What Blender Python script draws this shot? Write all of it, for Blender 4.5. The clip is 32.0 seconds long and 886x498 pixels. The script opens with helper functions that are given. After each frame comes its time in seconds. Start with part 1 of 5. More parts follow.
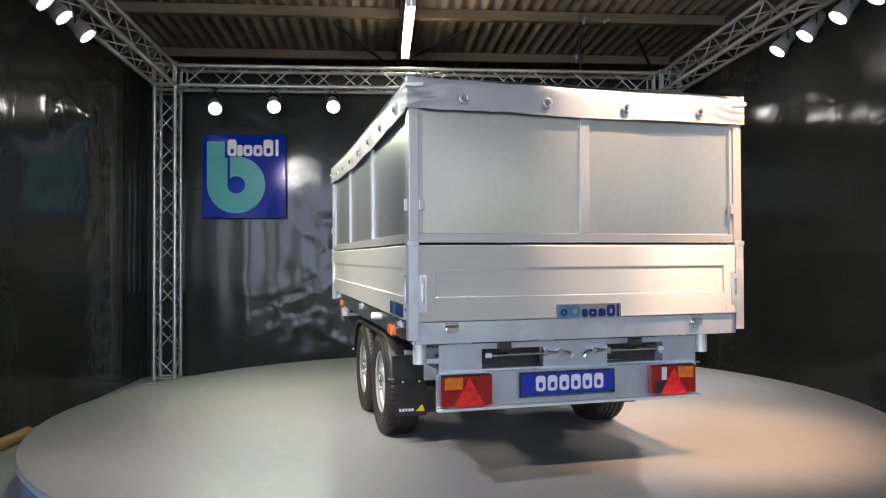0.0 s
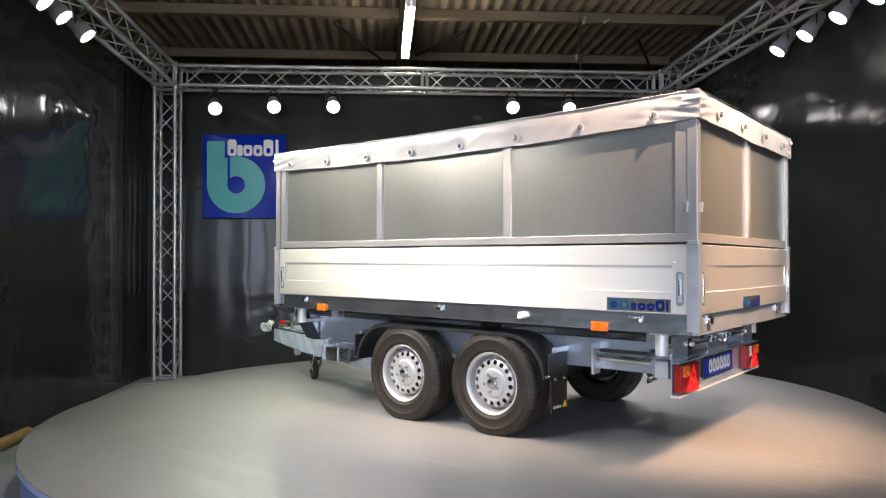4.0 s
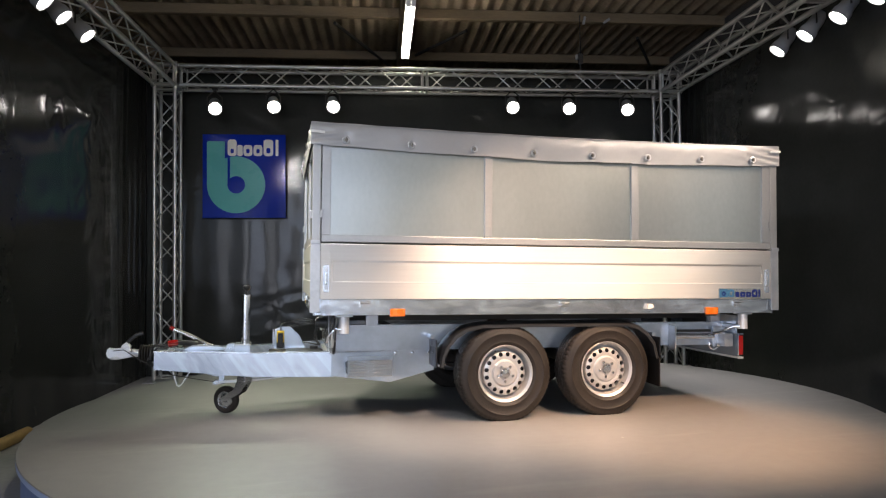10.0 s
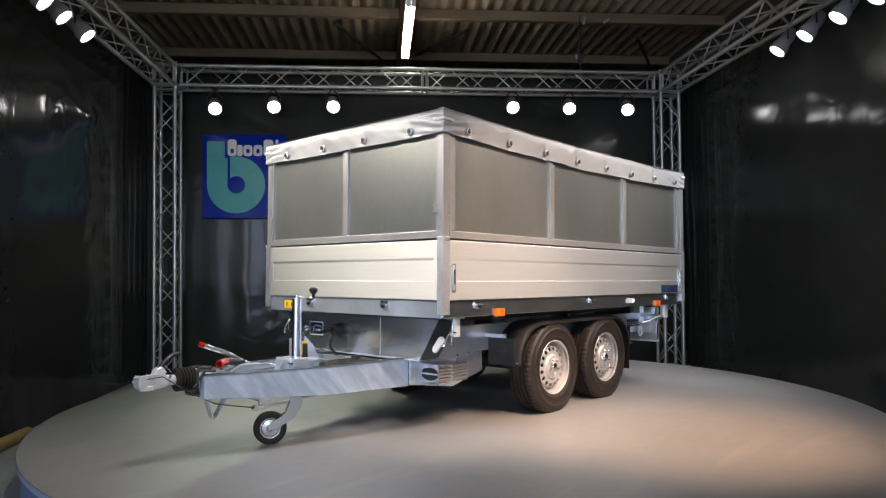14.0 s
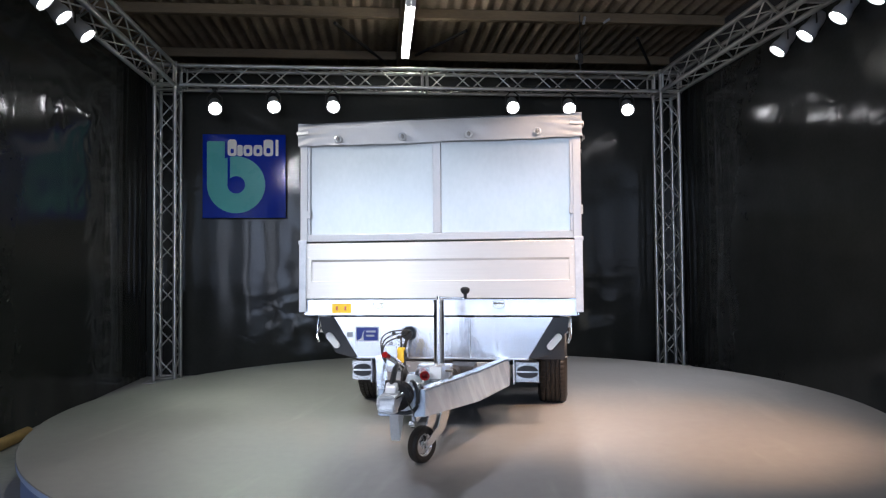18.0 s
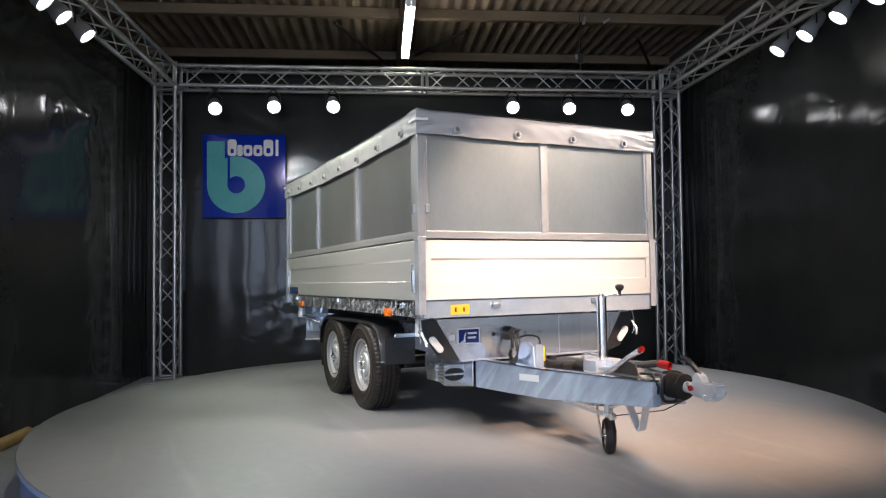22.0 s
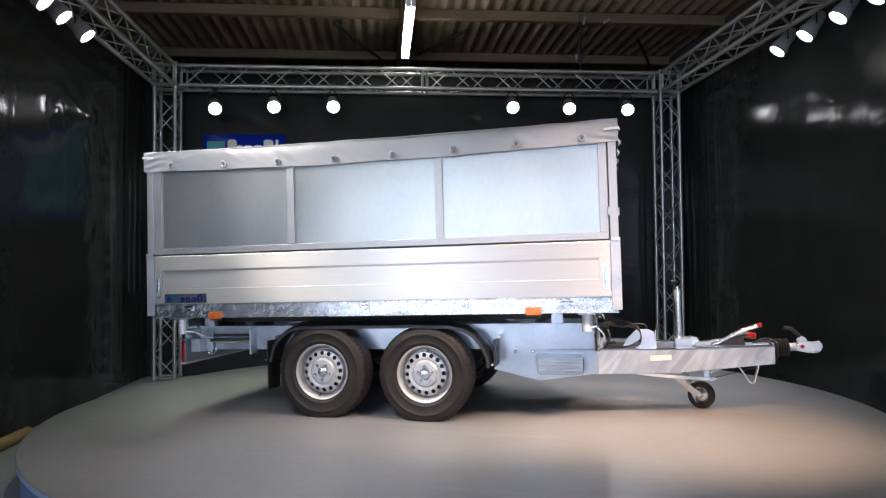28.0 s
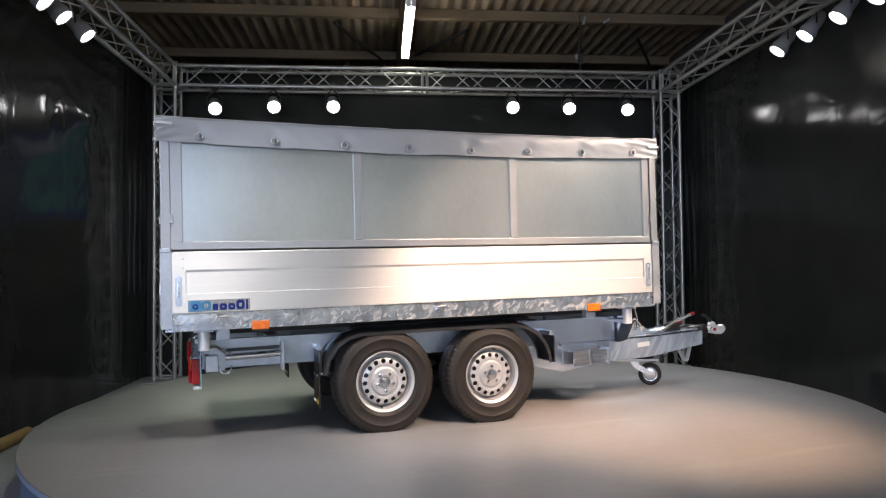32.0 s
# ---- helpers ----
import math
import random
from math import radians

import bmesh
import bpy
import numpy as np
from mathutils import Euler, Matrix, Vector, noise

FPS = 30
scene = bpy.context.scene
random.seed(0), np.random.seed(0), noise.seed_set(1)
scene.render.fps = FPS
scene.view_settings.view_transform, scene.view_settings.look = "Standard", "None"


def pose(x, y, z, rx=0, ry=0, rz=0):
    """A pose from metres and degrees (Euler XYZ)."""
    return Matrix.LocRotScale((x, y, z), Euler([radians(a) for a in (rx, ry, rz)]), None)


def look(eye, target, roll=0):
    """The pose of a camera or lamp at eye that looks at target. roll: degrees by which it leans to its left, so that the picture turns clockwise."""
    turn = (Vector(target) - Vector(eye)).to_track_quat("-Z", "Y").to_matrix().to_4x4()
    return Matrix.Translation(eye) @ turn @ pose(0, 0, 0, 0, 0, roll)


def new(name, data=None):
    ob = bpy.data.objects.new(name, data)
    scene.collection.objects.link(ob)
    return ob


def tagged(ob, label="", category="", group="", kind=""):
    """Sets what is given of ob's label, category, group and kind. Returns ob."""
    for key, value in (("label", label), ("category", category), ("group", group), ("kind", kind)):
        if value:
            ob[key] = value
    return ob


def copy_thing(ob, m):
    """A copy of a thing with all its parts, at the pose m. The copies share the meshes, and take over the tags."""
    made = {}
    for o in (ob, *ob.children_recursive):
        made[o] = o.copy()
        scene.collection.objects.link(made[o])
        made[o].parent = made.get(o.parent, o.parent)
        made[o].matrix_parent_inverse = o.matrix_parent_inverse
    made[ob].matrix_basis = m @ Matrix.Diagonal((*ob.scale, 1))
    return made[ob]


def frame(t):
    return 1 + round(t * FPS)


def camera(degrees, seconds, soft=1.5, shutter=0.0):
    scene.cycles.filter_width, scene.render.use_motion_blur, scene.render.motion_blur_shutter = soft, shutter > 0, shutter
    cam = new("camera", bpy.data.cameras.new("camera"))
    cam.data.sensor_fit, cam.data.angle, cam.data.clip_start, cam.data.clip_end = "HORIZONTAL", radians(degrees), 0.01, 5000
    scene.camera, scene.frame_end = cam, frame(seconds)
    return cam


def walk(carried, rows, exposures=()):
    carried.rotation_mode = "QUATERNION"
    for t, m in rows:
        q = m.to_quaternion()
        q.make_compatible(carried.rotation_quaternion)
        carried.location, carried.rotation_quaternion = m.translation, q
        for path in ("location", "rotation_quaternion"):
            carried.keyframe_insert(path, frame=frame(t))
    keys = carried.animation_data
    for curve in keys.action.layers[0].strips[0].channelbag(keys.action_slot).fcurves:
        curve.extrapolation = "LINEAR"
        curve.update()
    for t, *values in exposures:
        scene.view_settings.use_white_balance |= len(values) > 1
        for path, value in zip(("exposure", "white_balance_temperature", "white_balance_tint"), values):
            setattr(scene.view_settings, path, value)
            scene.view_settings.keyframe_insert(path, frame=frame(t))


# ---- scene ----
EYE = (0.0, -5.450, 1.024)
AIM = (-0.1409, -0.0041, 1.1806)
HOME = look(EYE, AIM, -0.545)
cam = camera(65.01, 32.0, soft=1.2)
EXPOSURES = [(0, 0.68, 6320, 13), (1, 0.7, 6620, 13), (2, 0.8, 6370, 13), (3, 0.8, 6270, 13), (6, 0.42, 6320, 13), (9, 0.14, 6570, 13), (11, 0.12, 6470, 13), (13, 0.09, 6250, 13), (17, 0.08, 6080, 13),
             (19, 0.0, 5820, 13), (20, 0.15, 5870, 13), (21, 0.2, 5920, 13), (23, 0.15, 6070, 13), (25, 0.17, 5930, 13), (28, 0.05, 5940, 13), (30, 0.08, 5930, 13), (31, 0.14, 6030, 13), (32, 0.15, 6120, 13)]
walk(cam, [(0.0, HOME), (32.0, HOME)], EXPOSURES)

# turning of the platform: seconds, heading in degrees
TURN = [(0, 106.37), (1, 115.22), (2, 124.2), (3, 132.95), (6, 160.0), (7, 168.65), (8, 177.21), (9, 185.75),
        (10, 194.45), (11, 203.15), (12, 212.0), (13, 220.6), (14, 229.55), (17, 254.3), (18, 262.75), (19, 271.65),
        (20, 280.05), (21, 288.5), (22, 297.0), (23, 305.8), (24, 314.35), (25, 322.6), (28, 348.45), (29, 357.0),
        (30, 365.25), (31, 373.6), (32, 382.05)]

# the studio's own axes: u along the rear truss, w away from the viewer
ROOM = pose(-3.584, 2.949, 0, 0, 0, 6.554)
SPAN = 6.33
FLOOR = -0.30
TRUSS_Z = 3.29

# ---- world and large lights ----
world = bpy.data.worlds.new("world")
scene.world = world
world.use_nodes = True
wn = world.node_tree
sky = wn.nodes.new("ShaderNodeTexSky")
sky.sky_type = "NISHITA"
sky.sun_disc = False
sky.sun_elevation = radians(35)
sky.sun_rotation = radians(200)
wn.nodes["Background"].inputs[1].default_value = 0.08
wn.links.new(sky.outputs[0], wn.nodes["Background"].inputs[0])


def lamp(name, kind, m, energy, colour, **more):
    data = bpy.data.lights.new(name, kind)
    data.energy = energy
    data.color = colour
    for key, value in more.items():
        setattr(data, key, value)
    ob = new(name, data)
    ob.matrix_world = m
    return ob


# ---- materials ----
def material(name, colour, rough=0.5, metal=0.0, vary=0.15, scale=6.0, fine=60.0, bump=0.0, bump_scale=80.0,
             rough_vary=0.1, stretch=(1, 1, 1), coat=0.0, emit=None, island=0.0, spec=0.5, aniso=0.0, turn=0.0):
    m = bpy.data.materials.new(name)
    m.use_nodes = True
    nt = m.node_tree
    n, l = nt.nodes, nt.links
    b = n["Principled BSDF"]
    b.inputs["Metallic"].default_value = metal
    b.inputs["Coat Weight"].default_value = coat
    if aniso:
        b.inputs["Anisotropic"].default_value = aniso
        b.inputs["Anisotropic Rotation"].default_value = turn
        tg = n.new("ShaderNodeTangent")
        tg.direction_type, tg.axis = "RADIAL", "Z"
        l.new(tg.outputs[0], b.inputs["Tangent"])
    b.inputs["Specular IOR Level"].default_value = spec
    tc = n.new("ShaderNodeTexCoord")
    mp = n.new("ShaderNodeMapping")
    mp.inputs["Scale"].default_value = stretch
    l.new(tc.outputs["Object"], mp.inputs[0])
    big, small = n.new("ShaderNodeTexNoise"), n.new("ShaderNodeTexNoise")
    for node, s in ((big, scale), (small, fine)):
        node.inputs["Scale"].default_value = s
        node.inputs["Detail"].default_value = 5
        l.new(mp.outputs[0], node.inputs["Vector"])
    mix = n.new("ShaderNodeMath")
    mix.operation = "MULTIPLY_ADD"
    l.new(small.outputs[0], mix.inputs[0])
    mix.inputs[1].default_value = 0.45
    l.new(big.outputs[0], mix.inputs[2])
    ramp = n.new("ShaderNodeMapRange")
    ramp.inputs["From Min"].default_value, ramp.inputs["From Max"].default_value = 0.42, 1.03
    ramp.inputs["To Min"].default_value, ramp.inputs["To Max"].default_value = 1 - vary, 1 + vary
    l.new(mix.outputs[0], ramp.inputs[0])
    hsv = n.new("ShaderNodeHueSaturation")
    hsv.inputs["Color"].default_value = (*colour, 1)
    if island:
        info = n.new("ShaderNodeObjectInfo")
        mul = n.new("ShaderNodeMapRange")
        mul.inputs["To Min"].default_value, mul.inputs["To Max"].default_value = 1 - island, 1 + island
        l.new(info.outputs["Random"], mul.inputs[0])
        prod = n.new("ShaderNodeMath")
        prod.operation = "MULTIPLY"
        l.new(ramp.outputs[0], prod.inputs[0])
        l.new(mul.outputs[0], prod.inputs[1])
        l.new(prod.outputs[0], hsv.inputs["Value"])
    else:
        l.new(ramp.outputs[0], hsv.inputs["Value"])
    l.new(hsv.outputs[0], b.inputs["Base Color"])
    rr = n.new("ShaderNodeMapRange")
    rr.inputs["From Min"].default_value, rr.inputs["From Max"].default_value = 0.3, 0.7
    rr.inputs["To Min"].default_value, rr.inputs["To Max"].default_value = max(rough - rough_vary, 0.02), min(rough + rough_vary, 1)
    l.new(big.outputs[0], rr.inputs[0])
    l.new(rr.outputs[0], b.inputs["Roughness"])
    if bump:
        bt = n.new("ShaderNodeTexNoise")
        bt.inputs["Scale"].default_value = bump_scale
        bt.inputs["Detail"].default_value = 4
        l.new(mp.outputs[0], bt.inputs["Vector"])
        bp = n.new("ShaderNodeBump")
        bp.inputs["Strength"].default_value = min(bump, 1)
        bp.inputs["Distance"].default_value = 0.01
        l.new(bt.outputs[0], bp.inputs["Height"])
        l.new(bp.outputs[0], b.inputs["Normal"])
    if emit:
        b.inputs["Emission Color"].default_value = (*emit[0], 1)
        b.inputs["Emission Strength"].default_value = emit[1]
    return m


ALU = material("brushed_aluminium", (0.80, 0.79, 0.77), 0.38, 1.0, 0.05, 3, 40, 0.04, 220, 0.05, (1, 1, 12))
BOARD = material("anodised_aluminium", (0.74, 0.725, 0.70), 0.48, 0.74, 0.04, 2.5, 60, 0.03, 260, 0.04, (1, 1, 30), aniso=0.8, turn=0.25)
STILE = material("dull_aluminium_frame", (0.45, 0.447, 0.44), 0.38, 0.62, 0.08, 5, 60, 0.05, 160, 0.06)
SHEET = material("sheet_metal_panel", (0.46, 0.475, 0.455), 0.298, 0.84, 0.10, 2.4, 45, 0.0, 40, 0.012, (1, 1, 0.6))
GALV = material("galvanised_steel", (0.72, 0.78, 0.86), 0.215, 0.70, 0.10, 5, 30, 0.0, 30, 0.015)
STREAKED = material("streaked_galvanised_steel", (0.70, 0.73, 0.78), 0.20, 0.9, 0.06, 5, 30, 0.11, 1.0, 0.03, (1, 48, 1.6))
FILM = material("clear_decal_film", (0.50, 0.497, 0.49), 0.22, 0.92, 0.04, 5, 30, rough_vary=0.03)
# the drawbar's blue base colour includes the daylight it reflects
BEAM = material("light_streaked_galvanised_steel", (0.68, 0.77, 0.90), 0.215, 0.60, 0.06, 5, 30, 0.0, 30, 0.015)
RAIL = material("mottled_galvanised_steel", (0.73, 0.77, 0.82), 0.205, 0.96, 0.14, 9, 40, 0.0, 26, 0.015)
RAIL_WORN = material("white_flecked_galvanised_steel", (0.73, 0.77, 0.82), 0.205, 0.96, 0.14, 9, 40, 0.0, 26, 0.015)
GALV_DULL = material("dull_galvanised_steel", (0.56, 0.575, 0.595), 0.42, 0.7, 0.16, 8, 50, 0.04, 60, 0.1)
TARP = material("grey_tarpaulin", (0.40, 0.402, 0.408), 0.40, 0.15, 0.05, 4, 60, 0.04, 14, 0.05, coat=0.2)
TARNISH = material("tarnished_steel", (0.24, 0.225, 0.20), 0.36, 0.8, 0.2, 30, 90, 0.0, 60, 0.05)
RUBBER = material("black_rubber", (0.021, 0.0168, 0.0138), 0.52, 0.0, 0.45, 9, 90, 0.16, 140, 0.1, spec=0.32)
PLASTIC = material("black_plastic", (0.018, 0.018, 0.019), 0.42, 0.0, 0.25, 12, 80, 0.05, 200)
SILVER = material("silver_wheel_paint", (0.52, 0.51, 0.50), 0.40, 0.5, 0.06, 10, 80, 0.02, 200)
TRUSS = material("aluminium_tube", (0.58, 0.575, 0.55), 0.39, 0.9, 0.12, 8, 70, 0.04, 120, 0.09)
CURTAIN = material("black_pvc_curtain", (0.031, 0.0326, 0.0300), 0.135, 0.0, 0.2, 2, 25, 0.0, 7, 0.015, spec=0.34)


def crumple(m):
    """Broad slack plus patches of sharp creases, as in hanging PVC."""
    n, l = m.node_tree.nodes, m.node_tree.links
    tc = n.new("ShaderNodeTexCoord")

    def tex(scale, detail, twist):
        t = n.new("ShaderNodeTexNoise")
        t.inputs["Scale"].default_value, t.inputs["Detail"].default_value, t.inputs["Distortion"].default_value = scale, detail, twist
        l.new(tc.outputs["Object"], t.inputs["Vector"])
        return t.outputs[0]

    def op(kind, a, b):
        k = n.new("ShaderNodeMath")
        k.operation = kind
        for i, v in enumerate((a, b)):
            if isinstance(v, (int, float)):
                k.inputs[i].default_value = v
            else:
                l.new(v, k.inputs[i])
        return k.outputs[0]
    mask = n.new("ShaderNodeMapRange")
    mask.inputs["From Min"].default_value, mask.inputs["From Max"].default_value = 0.52, 0.72
    l.new(tex(1.1, 1, 0.0), mask.inputs[0])
    ridge = op("ABSOLUTE", op("SUBTRACT", tex(3.4, 1.2, 0.7), 0.5), 0.0)
    height = op("ADD", op("MULTIPLY", op("MULTIPLY", ridge, mask.outputs[0]), 0.35), op("MULTIPLY", tex(1.6, 1, 0.2), 0.28))
    bp = n.new("ShaderNodeBump")
    bp.inputs["Strength"].default_value, bp.inputs["Distance"].default_value = 0.45, 0.06
    l.new(height, bp.inputs["Height"])
    l.new(bp.outputs[0], n["Principled BSDF"].inputs["Normal"])


def galvanise(m, cells, spread, wave, size, stretch=(1, 1, 1)):
    """Zinc coat with cloudy patches of differing gloss, and a slightly uneven coat that bends reflections."""
    n, l = m.node_tree.nodes, m.node_tree.links
    b = n["Principled BSDF"]
    tc, mp = n.new("ShaderNodeTexCoord"), n.new("ShaderNodeMapping")
    mp.inputs["Scale"].default_value = stretch
    l.new(tc.outputs["Object"], mp.inputs[0])
    cloud = n.new("ShaderNodeTexNoise")
    cloud.inputs["Scale"].default_value, cloud.inputs["Detail"].default_value, cloud.inputs["Distortion"].default_value = cells, 5, 0.6
    l.new(tc.outputs["Object"], cloud.inputs["Vector"])
    grey = n.new("ShaderNodeMapRange")
    grey.inputs["From Min"].default_value, grey.inputs["From Max"].default_value = 0.3, 0.7
    l.new(cloud.outputs[0], grey.inputs[0])
    for socket, low, high in (("Base Color", 1 - spread, 1 + spread * 0.4), ("Roughness", 0.96, 1.12)):
        old = b.inputs[socket].links[0].from_socket
        k = n.new("ShaderNodeMapRange")
        k.inputs["To Min"].default_value, k.inputs["To Max"].default_value = low, high
        l.new(grey.outputs[0], k.inputs[0])
        mul = n.new("ShaderNodeVectorMath" if socket == "Base Color" else "ShaderNodeMath")
        mul.operation = "MULTIPLY"
        l.new(old, mul.inputs[0])
        l.new(k.outputs[0], mul.inputs[1])
        l.new(mul.outputs[0], b.inputs[socket])
    tex = n.new("ShaderNodeTexNoise")
    tex.inputs["Scale"].default_value, tex.inputs["Detail"].default_value = size, 2.5
    l.new(mp.outputs[0], tex.inputs["Vector"])
    bp = n.new("ShaderNodeBump")
    bp.inputs["Strength"].default_value, bp.inputs["Distance"].default_value = 1.0, wave
    l.new(tex.outputs[0], bp.inputs["Height"])
    if b.inputs["Normal"].links:
        l.new(b.inputs["Normal"].links[0].from_socket, bp.inputs["Normal"])
    l.new(bp.outputs[0], b.inputs["Normal"])


def pale_marks(m, scale, turn, low, high, dull, tone):
    """Pale, less metallic marks: noise drawn out along one way, with soft edges between low and high. Dulled zinc on
    the rail, painted reflections on the beam.
    """
    n, l = m.node_tree.nodes, m.node_tree.links
    b = n["Principled BSDF"]
    tc, mp = n.new("ShaderNodeTexCoord"), n.new("ShaderNodeMapping")
    mp.vector_type = "TEXTURE"
    mp.inputs["Rotation"].default_value = (0, radians(turn), 0)
    mp.inputs["Scale"].default_value = scale
    l.new(tc.outputs["Object"], mp.inputs[0])
    tex = n.new("ShaderNodeTexNoise")
    tex.inputs["Scale"].default_value, tex.inputs["Detail"].default_value, tex.inputs["Distortion"].default_value = 1.0, 4, 0.8
    l.new(mp.outputs[0], tex.inputs["Vector"])
    mask = n.new("ShaderNodeMapRange")
    mask.inputs["From Min"].default_value, mask.inputs["From Max"].default_value = low, high
    l.new(tex.outputs[0], mask.inputs[0])
    metal = n.new("ShaderNodeMapRange")
    metal.inputs["To Min"].default_value, metal.inputs["To Max"].default_value = b.inputs["Metallic"].default_value, dull
    l.new(mask.outputs[0], metal.inputs[0])
    l.new(metal.outputs[0], b.inputs["Metallic"])
    mix = n.new("ShaderNodeMix")
    mix.data_type = "RGBA"
    l.new(mask.outputs[0], mix.inputs["Factor"])
    l.new(b.inputs["Base Color"].links[0].from_socket, mix.inputs["A"])
    mix.inputs["B"].default_value = (*tone, 1)
    l.new(mix.outputs["Result"], b.inputs["Base Color"])


galvanise(GALV, 9, 0.10, 0.0014, 6)
galvanise(BEAM, 9, 0.10, 0.0012, 6)
# diagonal streaks of reflected light, put into the beam's colour
pale_marks(BEAM, (0.07, 0.4, 0.45), 38, 0.44, 0.66, 0.45, (0.70, 0.80, 0.93))
galvanise(STREAKED, 7, 0.05, 0.0005, 5)
galvanise(RAIL, 11, 0.20, 0.0036, 8, (0.5, 0.5, 1))
galvanise(RAIL_WORN, 11, 0.20, 0.0030, 8, (0.5, 0.5, 1))
pale_marks(RAIL_WORN, (0.030, 0.16, 0.050), 40, 0.46, 0.76, 0.25, (0.66, 0.63, 0.58))
galvanise(GALV_DULL, 12, 0.10, 0.0010, 9)
crumple(CURTAIN)
DISC = material("grey_painted_platform", (0.24, 0.238, 0.238), 0.39, 0.0, 0.12, 0.9, 14, 0.03, 90, 0.09)


def scuffs(m):
    """Sparse crumbs of pale dust and faint drawn-out smears on the deck's paint."""
    n, l = m.node_tree.nodes, m.node_tree.links
    b = n["Principled BSDF"]
    tc = n.new("ShaderNodeTexCoord")

    def ranged(socket, lo, hi, a, c):
        k = n.new("ShaderNodeMapRange")
        for i, v in enumerate((lo, hi, a, c)):
            k.inputs[i + 1].default_value = v
        l.new(socket, k.inputs[0])
        return k.outputs[0]

    def times(a, c):
        k = n.new("ShaderNodeMath")
        k.operation = "MULTIPLY"
        l.new(a, k.inputs[0])
        l.new(c, k.inputs[1])
        return k.outputs[0]
    cell = n.new("ShaderNodeTexVoronoi")
    cell.inputs["Scale"].default_value = 3.2
    l.new(tc.outputs["Object"], cell.inputs["Vector"])
    pick = n.new("ShaderNodeSeparateColor")
    l.new(cell.outputs["Color"], pick.inputs[0])
    crumb = times(ranged(cell.outputs["Distance"], 0.016, 0.028, 1.0, 0.0), ranged(pick.outputs[0], 0.62, 0.64, 0.0, 1.0))
    mp = n.new("ShaderNodeMapping")
    mp.inputs["Scale"].default_value, mp.inputs["Rotation"].default_value = (0.7, 5.0, 1.0), (0, 0, radians(24))
    l.new(tc.outputs["Object"], mp.inputs[0])
    smear = n.new("ShaderNodeTexNoise")
    smear.inputs["Scale"].default_value, smear.inputs["Detail"].default_value, smear.inputs["Distortion"].default_value = 1.3, 6, 0.4
    l.new(mp.outputs[0], smear.inputs["Vector"])
    drawn = ranged(smear.outputs[0], 0.60, 0.78, 0.0, 0.22)
    total = n.new("ShaderNodeMath")
    total.operation, total.use_clamp = "ADD", True
    l.new(crumb, total.inputs[0])
    l.new(drawn, total.inputs[1])
    mix = n.new("ShaderNodeMix")
    mix.data_type = "RGBA"
    l.new(total.outputs[0], mix.inputs[0])
    l.new(b.inputs["Base Color"].links[0].from_socket, mix.inputs[6])
    mix.inputs[7].default_value = (0.46, 0.45, 0.43, 1)
    l.new(mix.outputs[2], b.inputs["Base Color"])


scuffs(DISC)
RIM_BLUE = material("blue_platform_band", (0.12, 0.18, 0.36), 0.45, 0.0, 0.12, 3, 40, 0.03, 90)
CONCRETE = material("worn_concrete", (0.36, 0.36, 0.358), 0.6, 0.0, 0.25, 1.2, 20, 0.2, 40)
ROOFING = material("fibre_cement_roofing", (0.42, 0.33, 0.225), 0.85, 0.0, 0.4, 1.5, 20, 0.25, 30)
TIMBER = material("old_timber", (0.25, 0.185, 0.11), 0.75, 0.0, 0.3, 5, 50, 0.2, 60, 0.1, (0.2, 1, 1))
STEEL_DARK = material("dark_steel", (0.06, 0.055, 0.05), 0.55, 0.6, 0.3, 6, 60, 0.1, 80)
HALL = material("dark_hall_wall", (0.065, 0.062, 0.058), 0.85, 0.0, 0.3, 1.5, 20, 0.2, 30)
WHITE = material("white_enamel", (0.75, 0.75, 0.73), 0.4, 0.0, 0.05)
TUBE = material("fluorescent_tube", (0.9, 0.9, 0.85), 0.4, 0, 0, emit=((1.0, 0.95, 0.82), 10))
LENS = material("lamp_glass", (0.9, 0.9, 0.9), 0.2, 0, 0, emit=((1.0, 0.96, 0.90), 20))
BLUE = material("blue_sign_paint", (0.004, 0.024, 0.32), 0.10, 0.0, 0.08, 3, 30, rough_vary=0.02, spec=0.12)
TURQ = material("turquoise_sign_film", (0.10, 0.42, 0.42), 0.3, 0.0, 0.05, 3, 30, spec=0.15)
ORANGE = material("orange_reflector", (0.75, 0.16, 0.01), 0.25, 0, 0.1, 30, 90, 0.2, 200, coat=0.6)
RED = material("red_lens", (0.34, 0.010, 0.008), 0.16, 0, 0.1, 30, 90, 0.1, 200, coat=0.7)
YELLOW = material("yellow_plastic", (0.80, 0.52, 0.02), 0.4, 0, 0.08)
NAVY = material("navy_print", (0.02, 0.035, 0.20), 0.2, 0.4, 0.08, rough_vary=0.03)
PALE = material("pale_blue_print", (0.13, 0.36, 0.58), 0.2, 0.85, 0.08, rough_vary=0.03)
CHROME = material("zinc_plated_steel", (0.72, 0.73, 0.74), 0.21, 1.0, 0.08, 10, 60, 0.04, 100, 0.04)
TRIANGLE = material("red_triangle_reflector", (0.75, 0.02, 0.02), 0.3, 0, 0.06, 40, 120, 0.15, 300, emit=None)
PLATE_BLUE = material("blue_plate_paint", (0.01, 0.03, 0.36), 0.35, 0, 0.06)
CANS = material("grey_lamp_enamel", (0.42, 0.42, 0.42), 0.45, 0.2, 0.1, 10, 60)
EDGE = material("pale_blue_platform_rim", (0.36, 0.44, 0.62), 0.35, 0.0, 0.10, 3, 40, 0.03, 90)
CAST = material("pale_cast_metal", (0.74, 0.735, 0.73), 0.37, 0.4, 0.12, 12, 70, 0.1, 120, 0.07)
